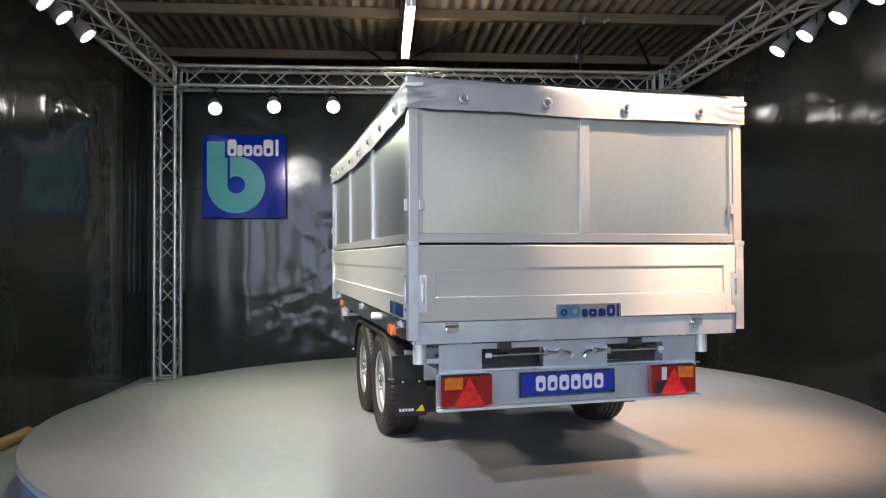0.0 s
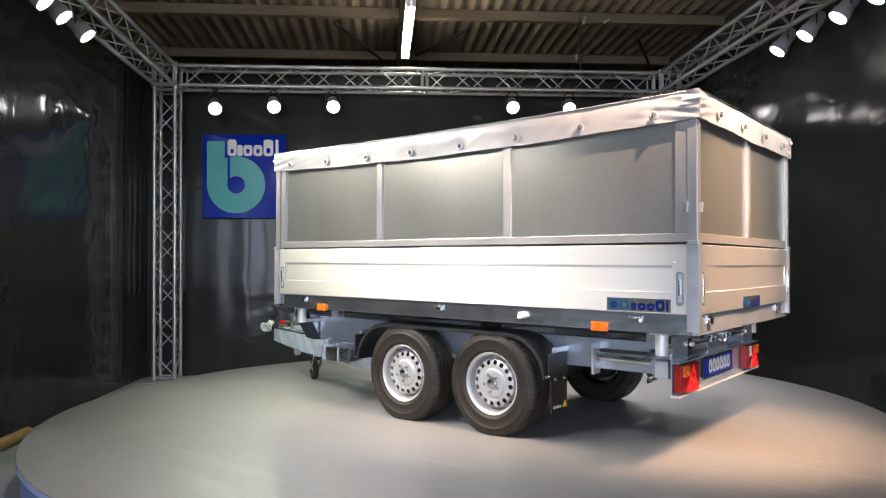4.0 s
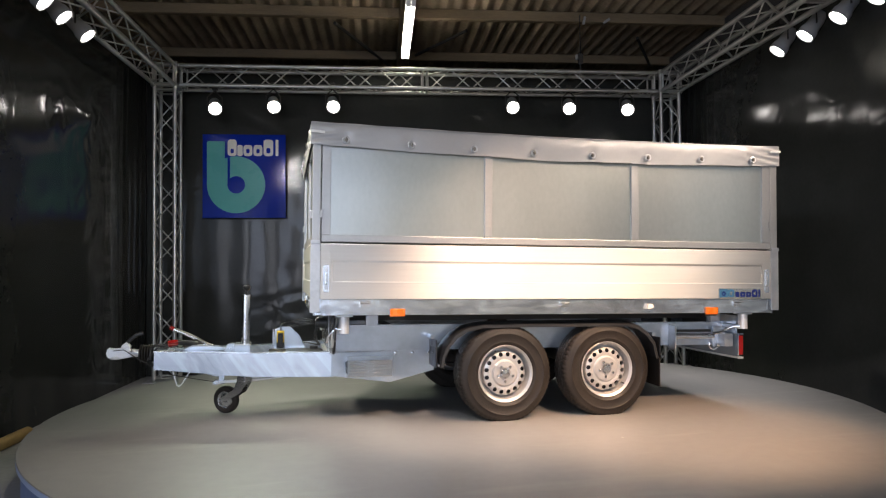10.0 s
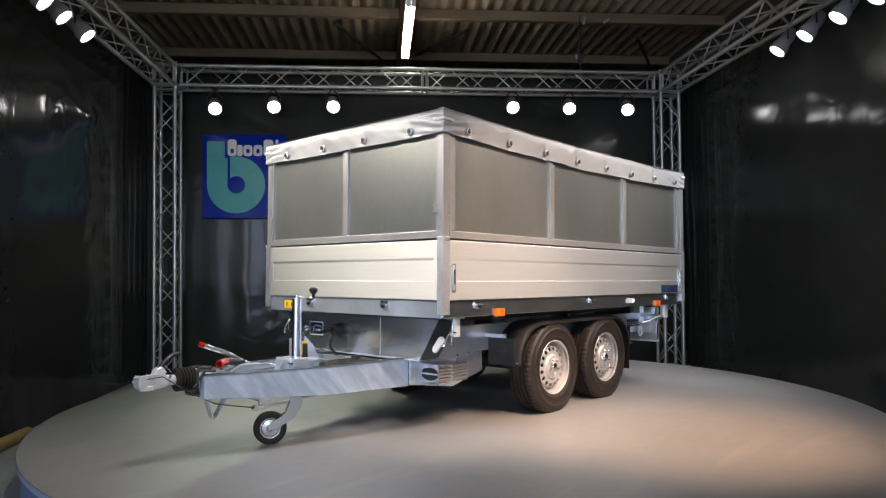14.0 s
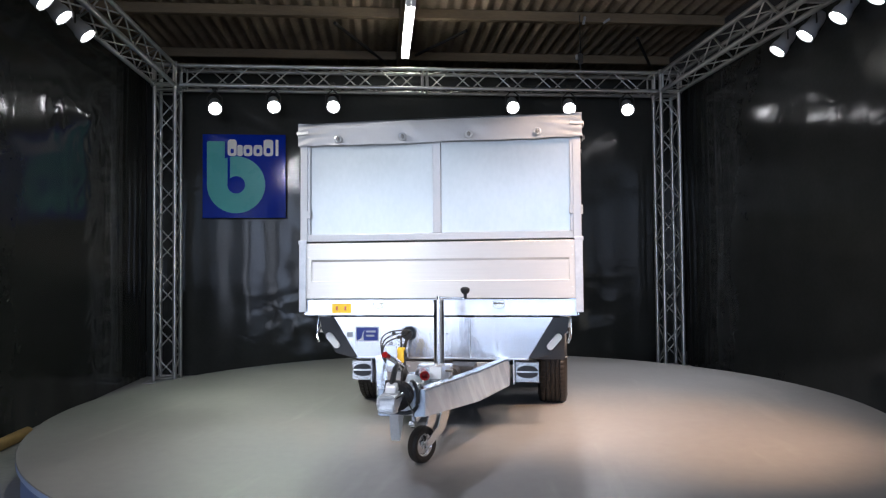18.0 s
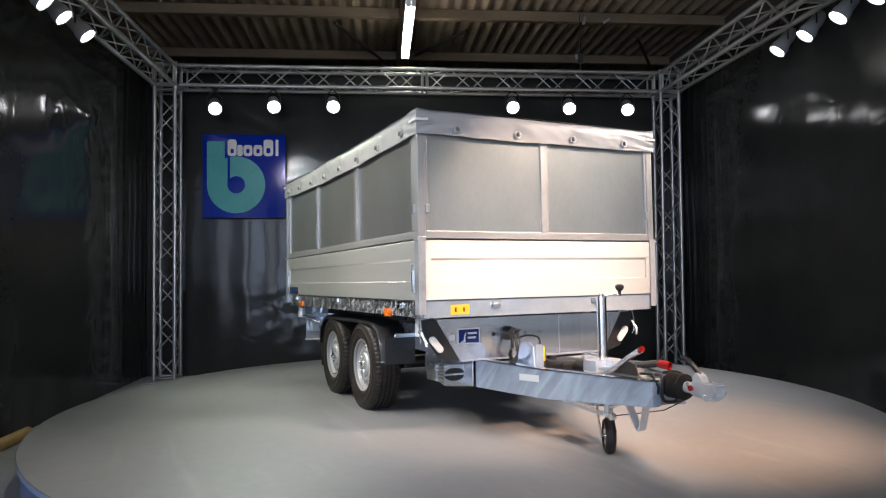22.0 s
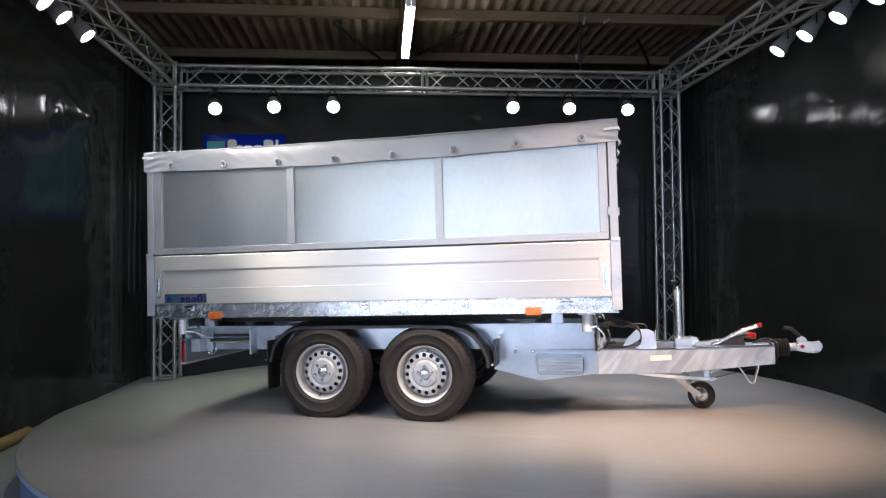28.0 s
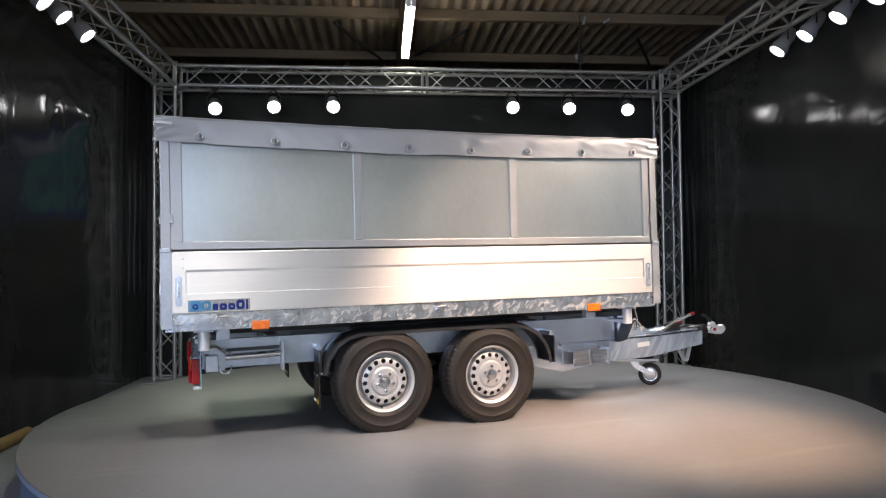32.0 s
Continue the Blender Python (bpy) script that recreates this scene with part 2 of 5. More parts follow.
BATTEN = material("yellow_timber_batten", (0.42, 0.27, 0.09), 0.6, 0, 0.2, 4, 40, 0.1, 60)


# ---- mesh helpers ----
def mesh_of(name, bm, mat, smooth=False):
    me = bpy.data.meshes.new(name)
    bmesh.ops.recalc_face_normals(bm, faces=bm.faces)
    if smooth:
        for f in bm.faces:
            f.smooth = True
        for e in bm.edges:
            if len(e.link_faces) == 2 and e.calc_face_angle(0) > 0.6:
                e.smooth = False
    bm.to_mesh(me)
    bm.free()
    me.materials.append(mat)
    return me


def thing(name, m, label, category, group="", kind=""):
    ob = new(name)
    ob.empty_display_size = 0.1
    ob.matrix_world = m
    return tagged(ob, label, category, group, kind)


def part(name, bm, mat, parent, label="", m=None, smooth=False):
    ob = new(name, mesh_of(name, bm, mat, smooth) if isinstance(bm, bmesh.types.BMesh) else bm)
    ob.parent = parent
    if m is not None:
        ob.matrix_basis = m
    if label:
        ob["label"] = label
    return ob


def solid(name, bm, mat, m, label, category, group="", kind="", smooth=False):
    ob = new(name, mesh_of(name, bm, mat, smooth))
    ob.matrix_world = m
    return tagged(ob, label, category, group, kind)


def box(bm, x0, x1, y0, y1, z0, z1, bevel=0.0, m=None):
    g = bmesh.ops.create_cube(bm, size=1.0)
    vs = g["verts"]
    for v in vs:
        v.co = Vector(((x0 + x1) / 2 + v.co.x * (x1 - x0), (y0 + y1) / 2 + v.co.y * (y1 - y0), (z0 + z1) / 2 + v.co.z * (z1 - z0)))
    if m is not None:
        bmesh.ops.transform(bm, matrix=m, verts=vs)
    if bevel:
        es = list({e for v in vs for e in v.link_edges})
        bmesh.ops.bevel(bm, geom=es, offset=bevel, segments=2, affect="EDGES", profile=0.6)
    return bm


def boxed(*a, **k):
    return box(bmesh.new(), *a, **k)


def rod(bm, a, b, r, seg=12, r2=None, caps=True):
    a, b = Vector(a), Vector(b)
    d = b - a
    m = Matrix.Translation((a + b) / 2) @ d.to_track_quat("Z", "Y").to_matrix().to_4x4()
    bmesh.ops.create_cone(bm, cap_ends=caps, segments=seg, radius1=r, radius2=r if r2 is None else r2, depth=d.length, matrix=m)
    return bm


def rods(r, *pts, seg=10):
    bm = bmesh.new()
    for a, b in zip(pts, pts[1:]):
        rod(bm, a, b, r, seg)
    for p in pts[1:-1]:
        bmesh.ops.create_uvsphere(bm, u_segments=seg, v_segments=6, radius=r, matrix=Matrix.Translation(p))
    return bm


def sweep(pts, r, seg=8, closed=False):
    """A round bar bent along points."""
    bm = bmesh.new()
    pts = [Vector(p) for p in pts]
    rings = []
    n = len(pts)
    up = Vector((0.13, 0.27, 0.95))
    for i, p in enumerate(pts):
        t = (pts[(i + 1) % n if closed else min(i + 1, n - 1)] - pts[i - 1 if closed else max(i - 1, 0)]).normalized()
        s = t.cross(up)
        if s.length < 0.05:
            s = t.cross(Vector((1, 0, 0)))
        s.normalize()
        q = s.cross(t)
        rings.append([bm.verts.new(p + r * (math.cos(k * math.tau / seg) * s + math.sin(k * math.tau / seg) * q)) for k in range(seg)])
    for i in range(n if closed else n - 1):
        a, b = rings[i], rings[(i + 1) % n]
        for k in range(seg):
            bm.faces.new((a[k], a[(k + 1) % seg], b[(k + 1) % seg], b[k]))
    if not closed:
        bm.faces.new(rings[0][::-1])
        bm.faces.new(rings[-1])
    return bm


def arc(c, r, a0, a1, n, plane="xz", y=0.0):
    out = []
    for i in range(n + 1):
        a = radians(a0 + (a1 - a0) * i / n)
        p, s = c[0] + r * math.cos(a), c[1] + r * math.sin(a)
        out.append((p, y, s) if plane == "xz" else (p, s, y) if plane == "xy" else (y, p, s))
    return out


def lathe(profile, seg=32, axis="y", angle=None):
    """Turn a profile of (radius, along) about an axis through the origin."""
    bm = bmesh.new()
    rings = []
    for r, h in profile:
        ring = []
        for k in range(seg):
            a = k * math.tau / seg
            c, s = r * math.cos(a), r * math.sin(a)
            ring.append(bm.verts.new((c, h, s) if axis == "y" else (c, s, h) if axis == "z" else (h, c, s)))
        rings.append(ring)
    for a, b in zip(rings, rings[1:]):
        for k in range(seg):
            bm.faces.new((a[k], a[(k + 1) % seg], b[(k + 1) % seg], b[k]))
    return bm


def plate(outline, t, plane="xz", at=0.0, bevel=0.0):
    """A flat plate of thickness t with the outline given in a plane, from at to at + t on the third axis."""
    bm = bmesh.new()

    def put(p, d):
        a, b = p
        return (a, d, b) if plane == "xz" else (a, b, d) if plane == "xy" else (d, a, b)
    lo = [bm.verts.new(put(p, at)) for p in outline]
    hi = [bm.verts.new(put(p, at + t)) for p in outline]
    n = len(outline)
    bm.faces.new(lo)
    bm.faces.new(hi[::-1])
    for i in range(n):
        bm.faces.new((lo[i], lo[(i + 1) % n], hi[(i + 1) % n], hi[i]))
    if bevel:
        bmesh.ops.bevel(bm, geom=list(bm.edges), offset=bevel, segments=1, affect="EDGES")
    return bm


def rounded(x0, x1, y0, y1, r, n=4):
    pts = []
    for cx, cy, a0 in ((x1 - r, y1 - r, 0), (x0 + r, y1 - r, 90), (x0 + r, y0 + r, 180), (x1 - r, y0 + r, 270)):
        for i in range(n + 1):
            a = radians(a0 + 90 * i / n)
            pts.append((cx + r * math.cos(a), cy + r * math.sin(a)))
    return pts


def sheet(nu, nv, f):
    """A grid of quads through f(i/nu, j/nv)."""
    bm = bmesh.new()
    g = [[bm.verts.new(f(i / nu, j / nv)) for j in range(nv + 1)] for i in range(nu + 1)]
    for i in range(nu):
        for j in range(nv):
            bm.faces.new((g[i][j], g[i + 1][j], g[i + 1][j + 1], g[i][j + 1]))
    return bm


def thicken(bm, d):
    bmesh.ops.recalc_face_normals(bm, faces=bm.faces)
    bmesh.ops.solidify(bm, geom=list(bm.faces), thickness=d)
    return bm


# ---- the hall ----
def hall():
    u0, u1, w0, w1 = -13.0, 14.0, -19.0, 7.0
    solid("floor", boxed(u0 - 0.3, u1 + 0.3, w0 - 0.3, w1 + 0.3, FLOOR - 0.2, FLOOR), CONCRETE, ROOM, "worn grey concrete hall floor", "floor", kind="structure")
    for name, b in (("wall_west", (u0 - 0.2, u0, w0, w1)), ("wall_north", (u0 - 0.2, u1 + 0.2, w1, w1 + 0.2)),
                    ("partition_west", (-1.5, -1.3, -5.4, w1)), ("partition_east", (7.35, 7.55, -5.4, w1))):
        solid(name, boxed(*b, FLOOR, 5.2 if name[0] == "w" else 4.45), HALL, ROOM, "dark plain hall wall behind the curtains", "wall", kind="structure")
    side = boxed(u1, u1 + 0.2, w0, -17.0, FLOOR, 5.2)
    box(side, u1, u1 + 0.2, -9.4, w1, FLOOR, 5.2)
    box(side, u1, u1 + 0.2, -17.0, -9.4, FLOOR, 0.3)
    box(side, u1, u1 + 0.2, -17.0, -9.4, 4.4, 5.2)
    solid("wall_east", side, HALL, ROOM, "dark hall wall with a band of windows", "wall", kind="structure")
    # the hall's front far behind the viewer: an open gate and a band of windows
    bm = boxed(u0 - 0.2, -10.9, w0 - 0.2, w0, FLOOR, 5.2)
    box(bm, -2.0, -1.4, w0 - 0.2, w0, FLOOR, 5.2)
    box(bm, 5.0, 5.2, w0 - 0.2, w0, FLOOR, 5.2)
    box(bm, 13.6, u1 + 0.2, w0 - 0.2, w0, FLOOR, 5.2)
    box(bm, 5.2, 13.6, w0 - 0.2, w0, 4.4, 5.2)
    box(bm, 5.2, 13.6, w0 - 0.2, w0, FLOOR, 0.3)
    box(bm, -10.9, -2.0, w0 - 0.2, w0, 4.4, 5.2)
    box(bm, -1.4, 5.0, w0 - 0.2, w0, 4.4, 5.2)
    box(bm, -1.4, 5.0, w0 - 0.2, w0, FLOOR, 0.3)
    solid("wall_south", bm, HALL, ROOM, "dark hall front with an open gate and windows", "wall", kind="structure")
    # corrugated roof, corrugations along w
    pitch, amp = 0.177, 0.026
    n = int((u1 - u0) / pitch * 8)

    def f(i, j):
        u = u0 + i * (u1 - u0)
        return (u, w0 + j * (w1 - w0), 4.52 + amp * math.sin(u / pitch * math.tau))
    solid("ceiling", thicken(sheet(n, 1, f), 0.008), ROOFING, ROOM, "brown weathered corrugated fibre-cement roof sheets", "ceiling", kind="structure", smooth=True)
    # purlins and rafter
    for w in [-16.22 + 1.85 * k for k in range(12)]:
        for a, b in ((u0, 2.86), (3.06, u1)):
            solid("purlin", boxed(a, b, w - 0.05, w + 0.05, 4.36, 4.49, 0.006), TIMBER, ROOM, "long weathered timber roof purlin", "purlin", "roof purlins")
    solid("rafter", boxed(2.87, 3.05, w0, w1, 4.27, 4.486, 0.01), TIMBER, ROOM, "heavy timber rafter carrying the strip light", "rafter")
    for a, b in (((2.0, 0.55, 4.33), (2.8, 2.6, 4.33)), ((3.8, 0.75, 4.33), (3.15, 1.9, 4.33)), ((6.3, 0.9, 4.33), (7.0, 2.2, 4.33))):
        solid("brace_rod", rod(bmesh.new(), a, b, 0.022, 8), STEEL_DARK, ROOM, "diagonal dark steel roof brace", "brace", "roof braces", smooth=True)


def strip_light():
    t = thing("strip_light", ROOM @ pose(2.957, 0.03, 4.03), "lit twin-tube fluorescent strip light under the rafter", "lamp")
    part("body", boxed(-0.06, 0.06, -1.0, 1.0, 0.04, 0.10, 0.01), WHITE, t)
    for x in (-0.028, 0.028):
        part("tube", rod(bmesh.new(), (x, -0.97, 0.0), (x, 0.97, 0.0), 0.024, 14), TUBE, t, "glowing white tube", smooth=True)
        for y in (-0.985, 0.985):
            part("lamp_holder", boxed(x - 0.026, x + 0.026, y - 0.012, y + 0.012, -0.03, 0.05, 0.004), WHITE, t)
    for y in (-0.7, 0.7):
        part("hanger", boxed(-0.02, 0.02, y - 0.02, y + 0.02, 0.10, 0.245), STEEL_DARK, t)


# ---- aluminium truss ----
def truss(length, label):
    """A square truss along local x, standing for one segment; returns the thing at the origin."""
    h, r = 0.12, 0.025
    t = thing("truss_segment", Matrix(), label, "truss", "studio trusses")
    chord = mesh_of("chord", rod(bmesh.new(), (0, 0, 0), (length, 0, 0), r, 12), TRUSS, True)
    for y, z in ((-h, -h), (h, -h), (-h, h), (h, h)):
        part("chord", chord, TRUSS, t, m=Matrix.Translation((0, y, z)))
    n = max(2, round((length - 0.12) / 0.265))
    step = (length - 0.12) / n
    diag = math.hypot(step, 2 * h)
    brace = mesh_of("brace", rod(bmesh.new(), (0, 0, 0), (diag, 0, 0), 0.0085, 8), TRUSS, True)
    lift = math.degrees(math.atan2(2 * h, step))
    for k in range(n):
        x = 0.06 + k * step
        up = k % 2 == 0
        for y in (-h, h):
            s = up if y < 0 else not up
            part("brace", brace, TRUSS, t, m=pose(x, y, -h if s else h, 0, -lift if s else lift, 0))
        for z in (-h, h):
            s = up if z < 0 else not up
            part("brace", brace, TRUSS, t, m=pose(x, -h if s else h, z, 0, 0, lift if s else -lift))
    end = mesh_of("end_bar", rod(bmesh.new(), (0, -h, 0), (0, h, 0), 0.012, 8), TRUSS, True)
    for x in (0.03, length - 0.03):
        for z in (-h, h):
            part("end_bar", end, TRUSS, t, m=pose(x, 0, z))
        for y in (-h, h):
            part("end_bar", end, TRUSS, t, m=pose(x, y, 0, 90))
    return t


def trusses():
    zc = TRUSS_Z + 0.12
    gap = 0.17
    half = (SPAN - 2 * gap) / 2
    a = truss(half, "aluminium lattice truss segment spanning the studio")
    a.matrix_world = ROOM @ pose(gap, 0, zc)
    copy_thing(a, ROOM @ pose(gap + half, 0, zc))
    for u in (gap, gap + half):
        copy_thing(a, ROOM @ pose(u, -SPAN, zc))
    long = half
    b = truss(long, "aluminium lattice truss segment along the studio's side")
    b.matrix_world = ROOM @ pose(0, -gap, zc, 0, 0, -90)
    for u, w in ((SPAN, -gap), (0, -gap - long), (SPAN, -gap - long)):
        copy_thing(b, ROOM @ pose(u, w, zc, 0, 0, -90))
    high = TRUSS_Z - FLOOR - 0.04
    c = truss(high, "upright aluminium lattice truss tower on the hall floor")
    c.matrix_world = ROOM @ pose(0, 0, FLOOR + 0.015, 0, -90, 0)
    END = -2 * gap - 2 * long
    for u, w in ((SPAN, 0), (0, END), (SPAN, END)):
        copy_thing(c, ROOM @ pose(u, w, FLOOR + 0.015, 0, -90, 0))
    for u, w in ((0, 0), (SPAN, 0), (0, END), (SPAN, END)):
        t = thing("truss_corner", ROOM @ pose(u, w, zc), "aluminium box corner joining the trusses", "truss corner", "truss corners")
        for x in (-0.12, 0.12):
            for y in (-0.12, 0.12):
                part("post", rod(bmesh.new(), (x, y, -0.16), (x, y, 0.16), 0.027, 12), TRUSS, t, smooth=True)
        for z in (-0.12, 0.12):
            for s in (-0.12, 0.12):
                part("rail", rod(bmesh.new(), (-0.16, s, z), (0.16, s, z), 0.025, 12), TRUSS, t, smooth=True)
                part("rail", rod(bmesh.new(), (s, -0.16, z), (s, 0.16, z), 0.025, 12), TRUSS, t, smooth=True)
        solid("base_plate", boxed(-0.22, 0.22, -0.22, 0.22, FLOOR, FLOOR + 0.012), GALV_DULL, ROOM @ pose(u, w, 0), "flat steel base plate under the truss tower", "base plate", "tower base plates")


# ---- curtains ----
# patches of creases: along, height, half width, half height, depth, waves along, waves up, slant
CREASES = {
    "rear": ((2.1, 0.45, 0.55, 0.55, 0.014, 2.2, 3.4, 0.8), (2.25, 1.45, 0.6, 0.6, 0.010, 2.0, 1.6, 1.2), (5.3, 3.1, 0.5, 0.28, 0.012, 2.4, 2.0, -3.0), (1.5, 3.0, 0.45, 0.25, 0.010, 2.4, 2.0, 2.5),
             (4.3, 2.95, 0.4, 0.3, 0.010, 2.4, 2.0, 2.5), (3.2, 0.5, 0.6, 0.5, 0.012, 2.2, 3.0, -0.8), (5.6, 0.6, 0.5, 0.5, 0.012, 2.2, 3.0, 0.8)),
    "west": ((1.85, 2.58, 0.55, 0.26, 0.042, 1.1, 1.5, 0.5), (1.85, 1.75, 0.45, 0.45, 0.016, 1.6, 1.2, 1.5), (2.5, 2.5, 0.25, 0.25, 0.010, 3.0, 2.0, 2.0)),
    "east": ((2.65, 2.55, 0.32, 0.26, 0.006, 0.8, 4.5, 0.4), (1.25, 2.83, 0.18, 0.12, 0.009, 2.5, 4.5, 0.8)),
}


def curtain(name, length, z0, z1, m, seed, label, creases, fold=0.0, corner=0.0):
    def f(i, j):
        x, z = i * length, z0 + j * (z1 - z0)
        low = 1 - j
        d = fold * (math.sin(x * 19.0 + seed + 2.2 * math.sin(x * 2.3 + seed)) + 0.6 * math.sin(x * 7.0 + 3 * seed)) * low ** 1.5
        d += corner * math.exp(-x / 0.32) * math.sin(x * 34 + 1.2 * noise.noise(Vector((x * 2, z * 1.4, seed))))
        d += 0.02 * (0.4 + 0.6 * low) * (noise.noise(Vector((x * 0.9 + seed * 7, z * 0.5, seed))))
        d += 0.005 * (0.35 + 0.65 * low) * noise.noise(Vector((x * 3.1 + seed, z * 2.0, seed * 3)))
        for cx, cz, rx, rz, depth, kx, kz, slant in creases:
            far = ((x - cx) / rx) ** 2 + ((z - cz) / rz) ** 2
            if far < 5:
                p = Vector((x * kx + slant * z, z * kz - 0.4 * slant * x, seed + cx))
                d += depth * math.exp(-far) * (abs(noise.noise(p)) * 2.0 + 0.5 * abs(noise.noise(p * 2.3)))
        return (x, d, z)
    return solid(name, thicken(sheet(int(length * 40), int((z1 - z0) * 36), f), 0.004), CURTAIN, m, label, "curtain", "black studio curtains", "structure", True)


def curtains():
    curtain("curtain_rear", SPAN + 0.7, FLOOR + 0.01, 3.62, ROOM @ pose(-0.35, 0.32, 0), 1.0, "glossy black pvc curtain hanging in soft folds", CREASES["rear"], 0.0045)
    curtain("curtain_side", 5.5, FLOOR + 0.01, 3.62, ROOM @ pose(-0.36, 0.30, 0, 0, 0, -90), 2.0, "glossy black pvc curtain along the studio side", CREASES["west"], 0.0, 0.014)
    curtain("curtain_side", 5.5, FLOOR + 0.01, 3.62, ROOM @ pose(SPAN + 0.36, 0.30, 0, 0, 0, -90), 5.0, "glossy black pvc curtain along the studio side", CREASES["east"], 0.0, 0.008)
    solid("batten", rod(bmesh.new(), (0, 0, 0), (3.1, 0, 0), 0.045, 12), BATTEN, ROOM @ pose(-0.24, -2.85, FLOOR + 0.045, 0, 0, -90), "yellowish round timber bar along the curtain foot", "bar", smooth=True)


# ---- spotlights ----
def spotlight(at, target, power, colour, size=62):
    """A can light at a place in the studio's axes that looks at a target."""
    m = look(at, target)
    t = thing("spotlight", ROOM @ Matrix.Translation(at), "lit grey can spotlight clamped below the truss", "spotlight", "studio spotlights")
    r = (m.to_3x3()).to_4x4()
    part("can", lathe([(0.001, 0.27), (0.045, 0.265), (0.062, 0.23), (0.068, 0.10), (0.080, 0.07), (0.084, 0.0), (0.079, 0.0), (0.066, 0.03), (0.062, 0.05)], 24, "z"), CANS, t, m=r, smooth=True)
    part("lens", lathe([(0.001, 0.012), (0.040, 0.016), (0.064, 0.024), (0.064, 0.032)], 24, "z"), LENS, t, "glowing front lens", m=r, smooth=True)
    p = r @ Vector((0, 0, 0.12))
    for s in (-1, 1):
        q = r @ Vector((0.088 * s, 0, 0.12))
        part("bracket_arm", sweep([q, q + Vector((0, 0, 0.10)), p + Vector((0.02 * s, 0, 0.20))], 0.008, 6), STEEL_DARK, t)
    part("clamp", boxed(p.x - 0.03, p.x + 0.03, p.y - 0.03, p.y + 0.03, p.z + 0.19, p.z + 0.26, 0.006), STEEL_DARK, t)
    way = (Vector(target) - Vector(at)).normalized()
    lamp("spot_lamp", "SPOT", ROOM @ look(Vector(at) + way * 0.012, target), power, colour, spot_size=radians(size), spot_blend=1.0, shadow_soft_size=0.02)


def spotlights():
    amber, peach, warm, white, green, cool, soft_white = (1.0, 0.57, 0.29), (1.0, 0.70, 0.49), (1.0, 0.80, 0.62), (1.0, 0.97, 0.93), (0.86, 1.0, 0.68), (0.93, 0.965, 1.0), (1.0, 0.90, 0.74)
    for u, z in ((0.604, 2.995), (1.306, 3.024), (2.025, 3.032), (4.27, 3.05), (4.998, 3.043), (5.758, 3.037)):
        spotlight((u, -0.15, z), (3.22 + 0.55 * (u - 3.2), -4.4, 0.3), 60, green if u < 3 else white, 80)
    for w in (-2.285, -2.752):
        spotlight((-0.02, w, 3.15), (2.9, w + 0.4, 0.0), 58, green, 84)
    for w, power in ((-3.082, 150), (-3.6, 140)):
        spotlight((-0.02, w, 3.15), (2.9, w + 0.4, 0.2), power, soft_white, 68)
    for w in (-4.45, -4.95):
        spotlight((-0.02, w, 3.15), (3.25, -4.0, 0.85), 200, soft_white, 46)
    for w in (-2.226, -2.679, -3.15, -3.6):
        spotlight((6.53, w, 3.15), (4.1, w + 0.45, 0.0), 92, white, 80)
    for u, to, power, colour, size in ((0.604, (1.3, -1.2, 1.2), 140, white, 62), (1.306, (2.9, -4.7, 0.2), 210, cool, 62), (2.025, (1.75, -4.75, 0.0), 190, (1.0, 0.91, 0.80), 52),
                                       (4.27, (3.3, -4.1, 0.35), 560, peach, 42), (4.998, (4.5, -4.5, 0.0), 700, amber, 44), (5.65, (4.1, -4.0, 0.2), 255, warm, 66)):
        spotlight((u, -6.17, 3.10), to, power, colour, size)
    for w, power in ((-4.55, 150), (-5.3, 155)):
        spotlight((6.35, w, 3.15), (3.3, -3.3, 0.9), power, warm, 62)
    lamp("gate_daylight", "AREA", ROOM @ look((-6.45, -18.95, 2.05), (-6.45, 0.0, 2.05)), 410, (0.64, 0.77, 1.0), shape="RECTANGLE", size=8.8, size_y=4.5)
    lamp("window_daylight", "AREA", ROOM @ look((1.8, -18.95, 2.35), (1.8, 0.0, 2.35)), 265, (0.54, 0.70, 1.0), shape="RECTANGLE", size=6.2, size_y=4.0)
    # unseen window; its dim warm tone stands for the hall interior, not daylight
    lamp("window_daylight", "AREA", ROOM @ look((9.4, -18.95, 2.35), (9.4, 0.0, 2.35)), 45, (0.98, 0.90, 0.80), shape="RECTANGLE", size=8.2, size_y=4.0)
    lamp("window_daylight", "AREA", ROOM @ look((13.95, -13.2, 2.35), (0.0, -13.2, 2.35)), 35, (0.80, 0.88, 1.0), shape="RECTANGLE", size=7.5, size_y=4.0)


# ---- small things under the roof ----
def roof_bits():
    t = thing("junction_box", ROOM @ pose(5.206, 0.05, 3.745), "dark cable junction box hanging above the truss", "junction box")
    part("box", boxed(-0.03, 0.03, -0.03, 0.03, -0.07, 0.07, 0.006), STEEL_DARK, t)
    part("side_plate", boxed(-0.062, -0.034, -0.03, 0.02, -0.01, 0.055, 0.004), CANS, t, "pale side plate")
    part("hanger_wire", rod(bmesh.new(), (0, 0, 0.07), (0.03, 0.10, 0.62), 0.007, 8), PLASTIC, t, "black hanging cable")
    part("lower_wire", rod(bmesh.new(), (0, 0, -0.07), (0, 0, -0.212), 0.009, 8), PLASTIC, t, "black cable")
    for u, w, tilt in ((5.36, 0.215, 12), (5.67, 0.36, 55)):
        solid("tie_clip", boxed(-0.016, 0.016, -0.016, 0.016, -0.055, 0.055, 0.005), CANS, ROOM @ pose(u, 0.366, 4.37, 0, tilt, 0), "small pale clip tied to the roof purlin", "clip", "purlin clips")


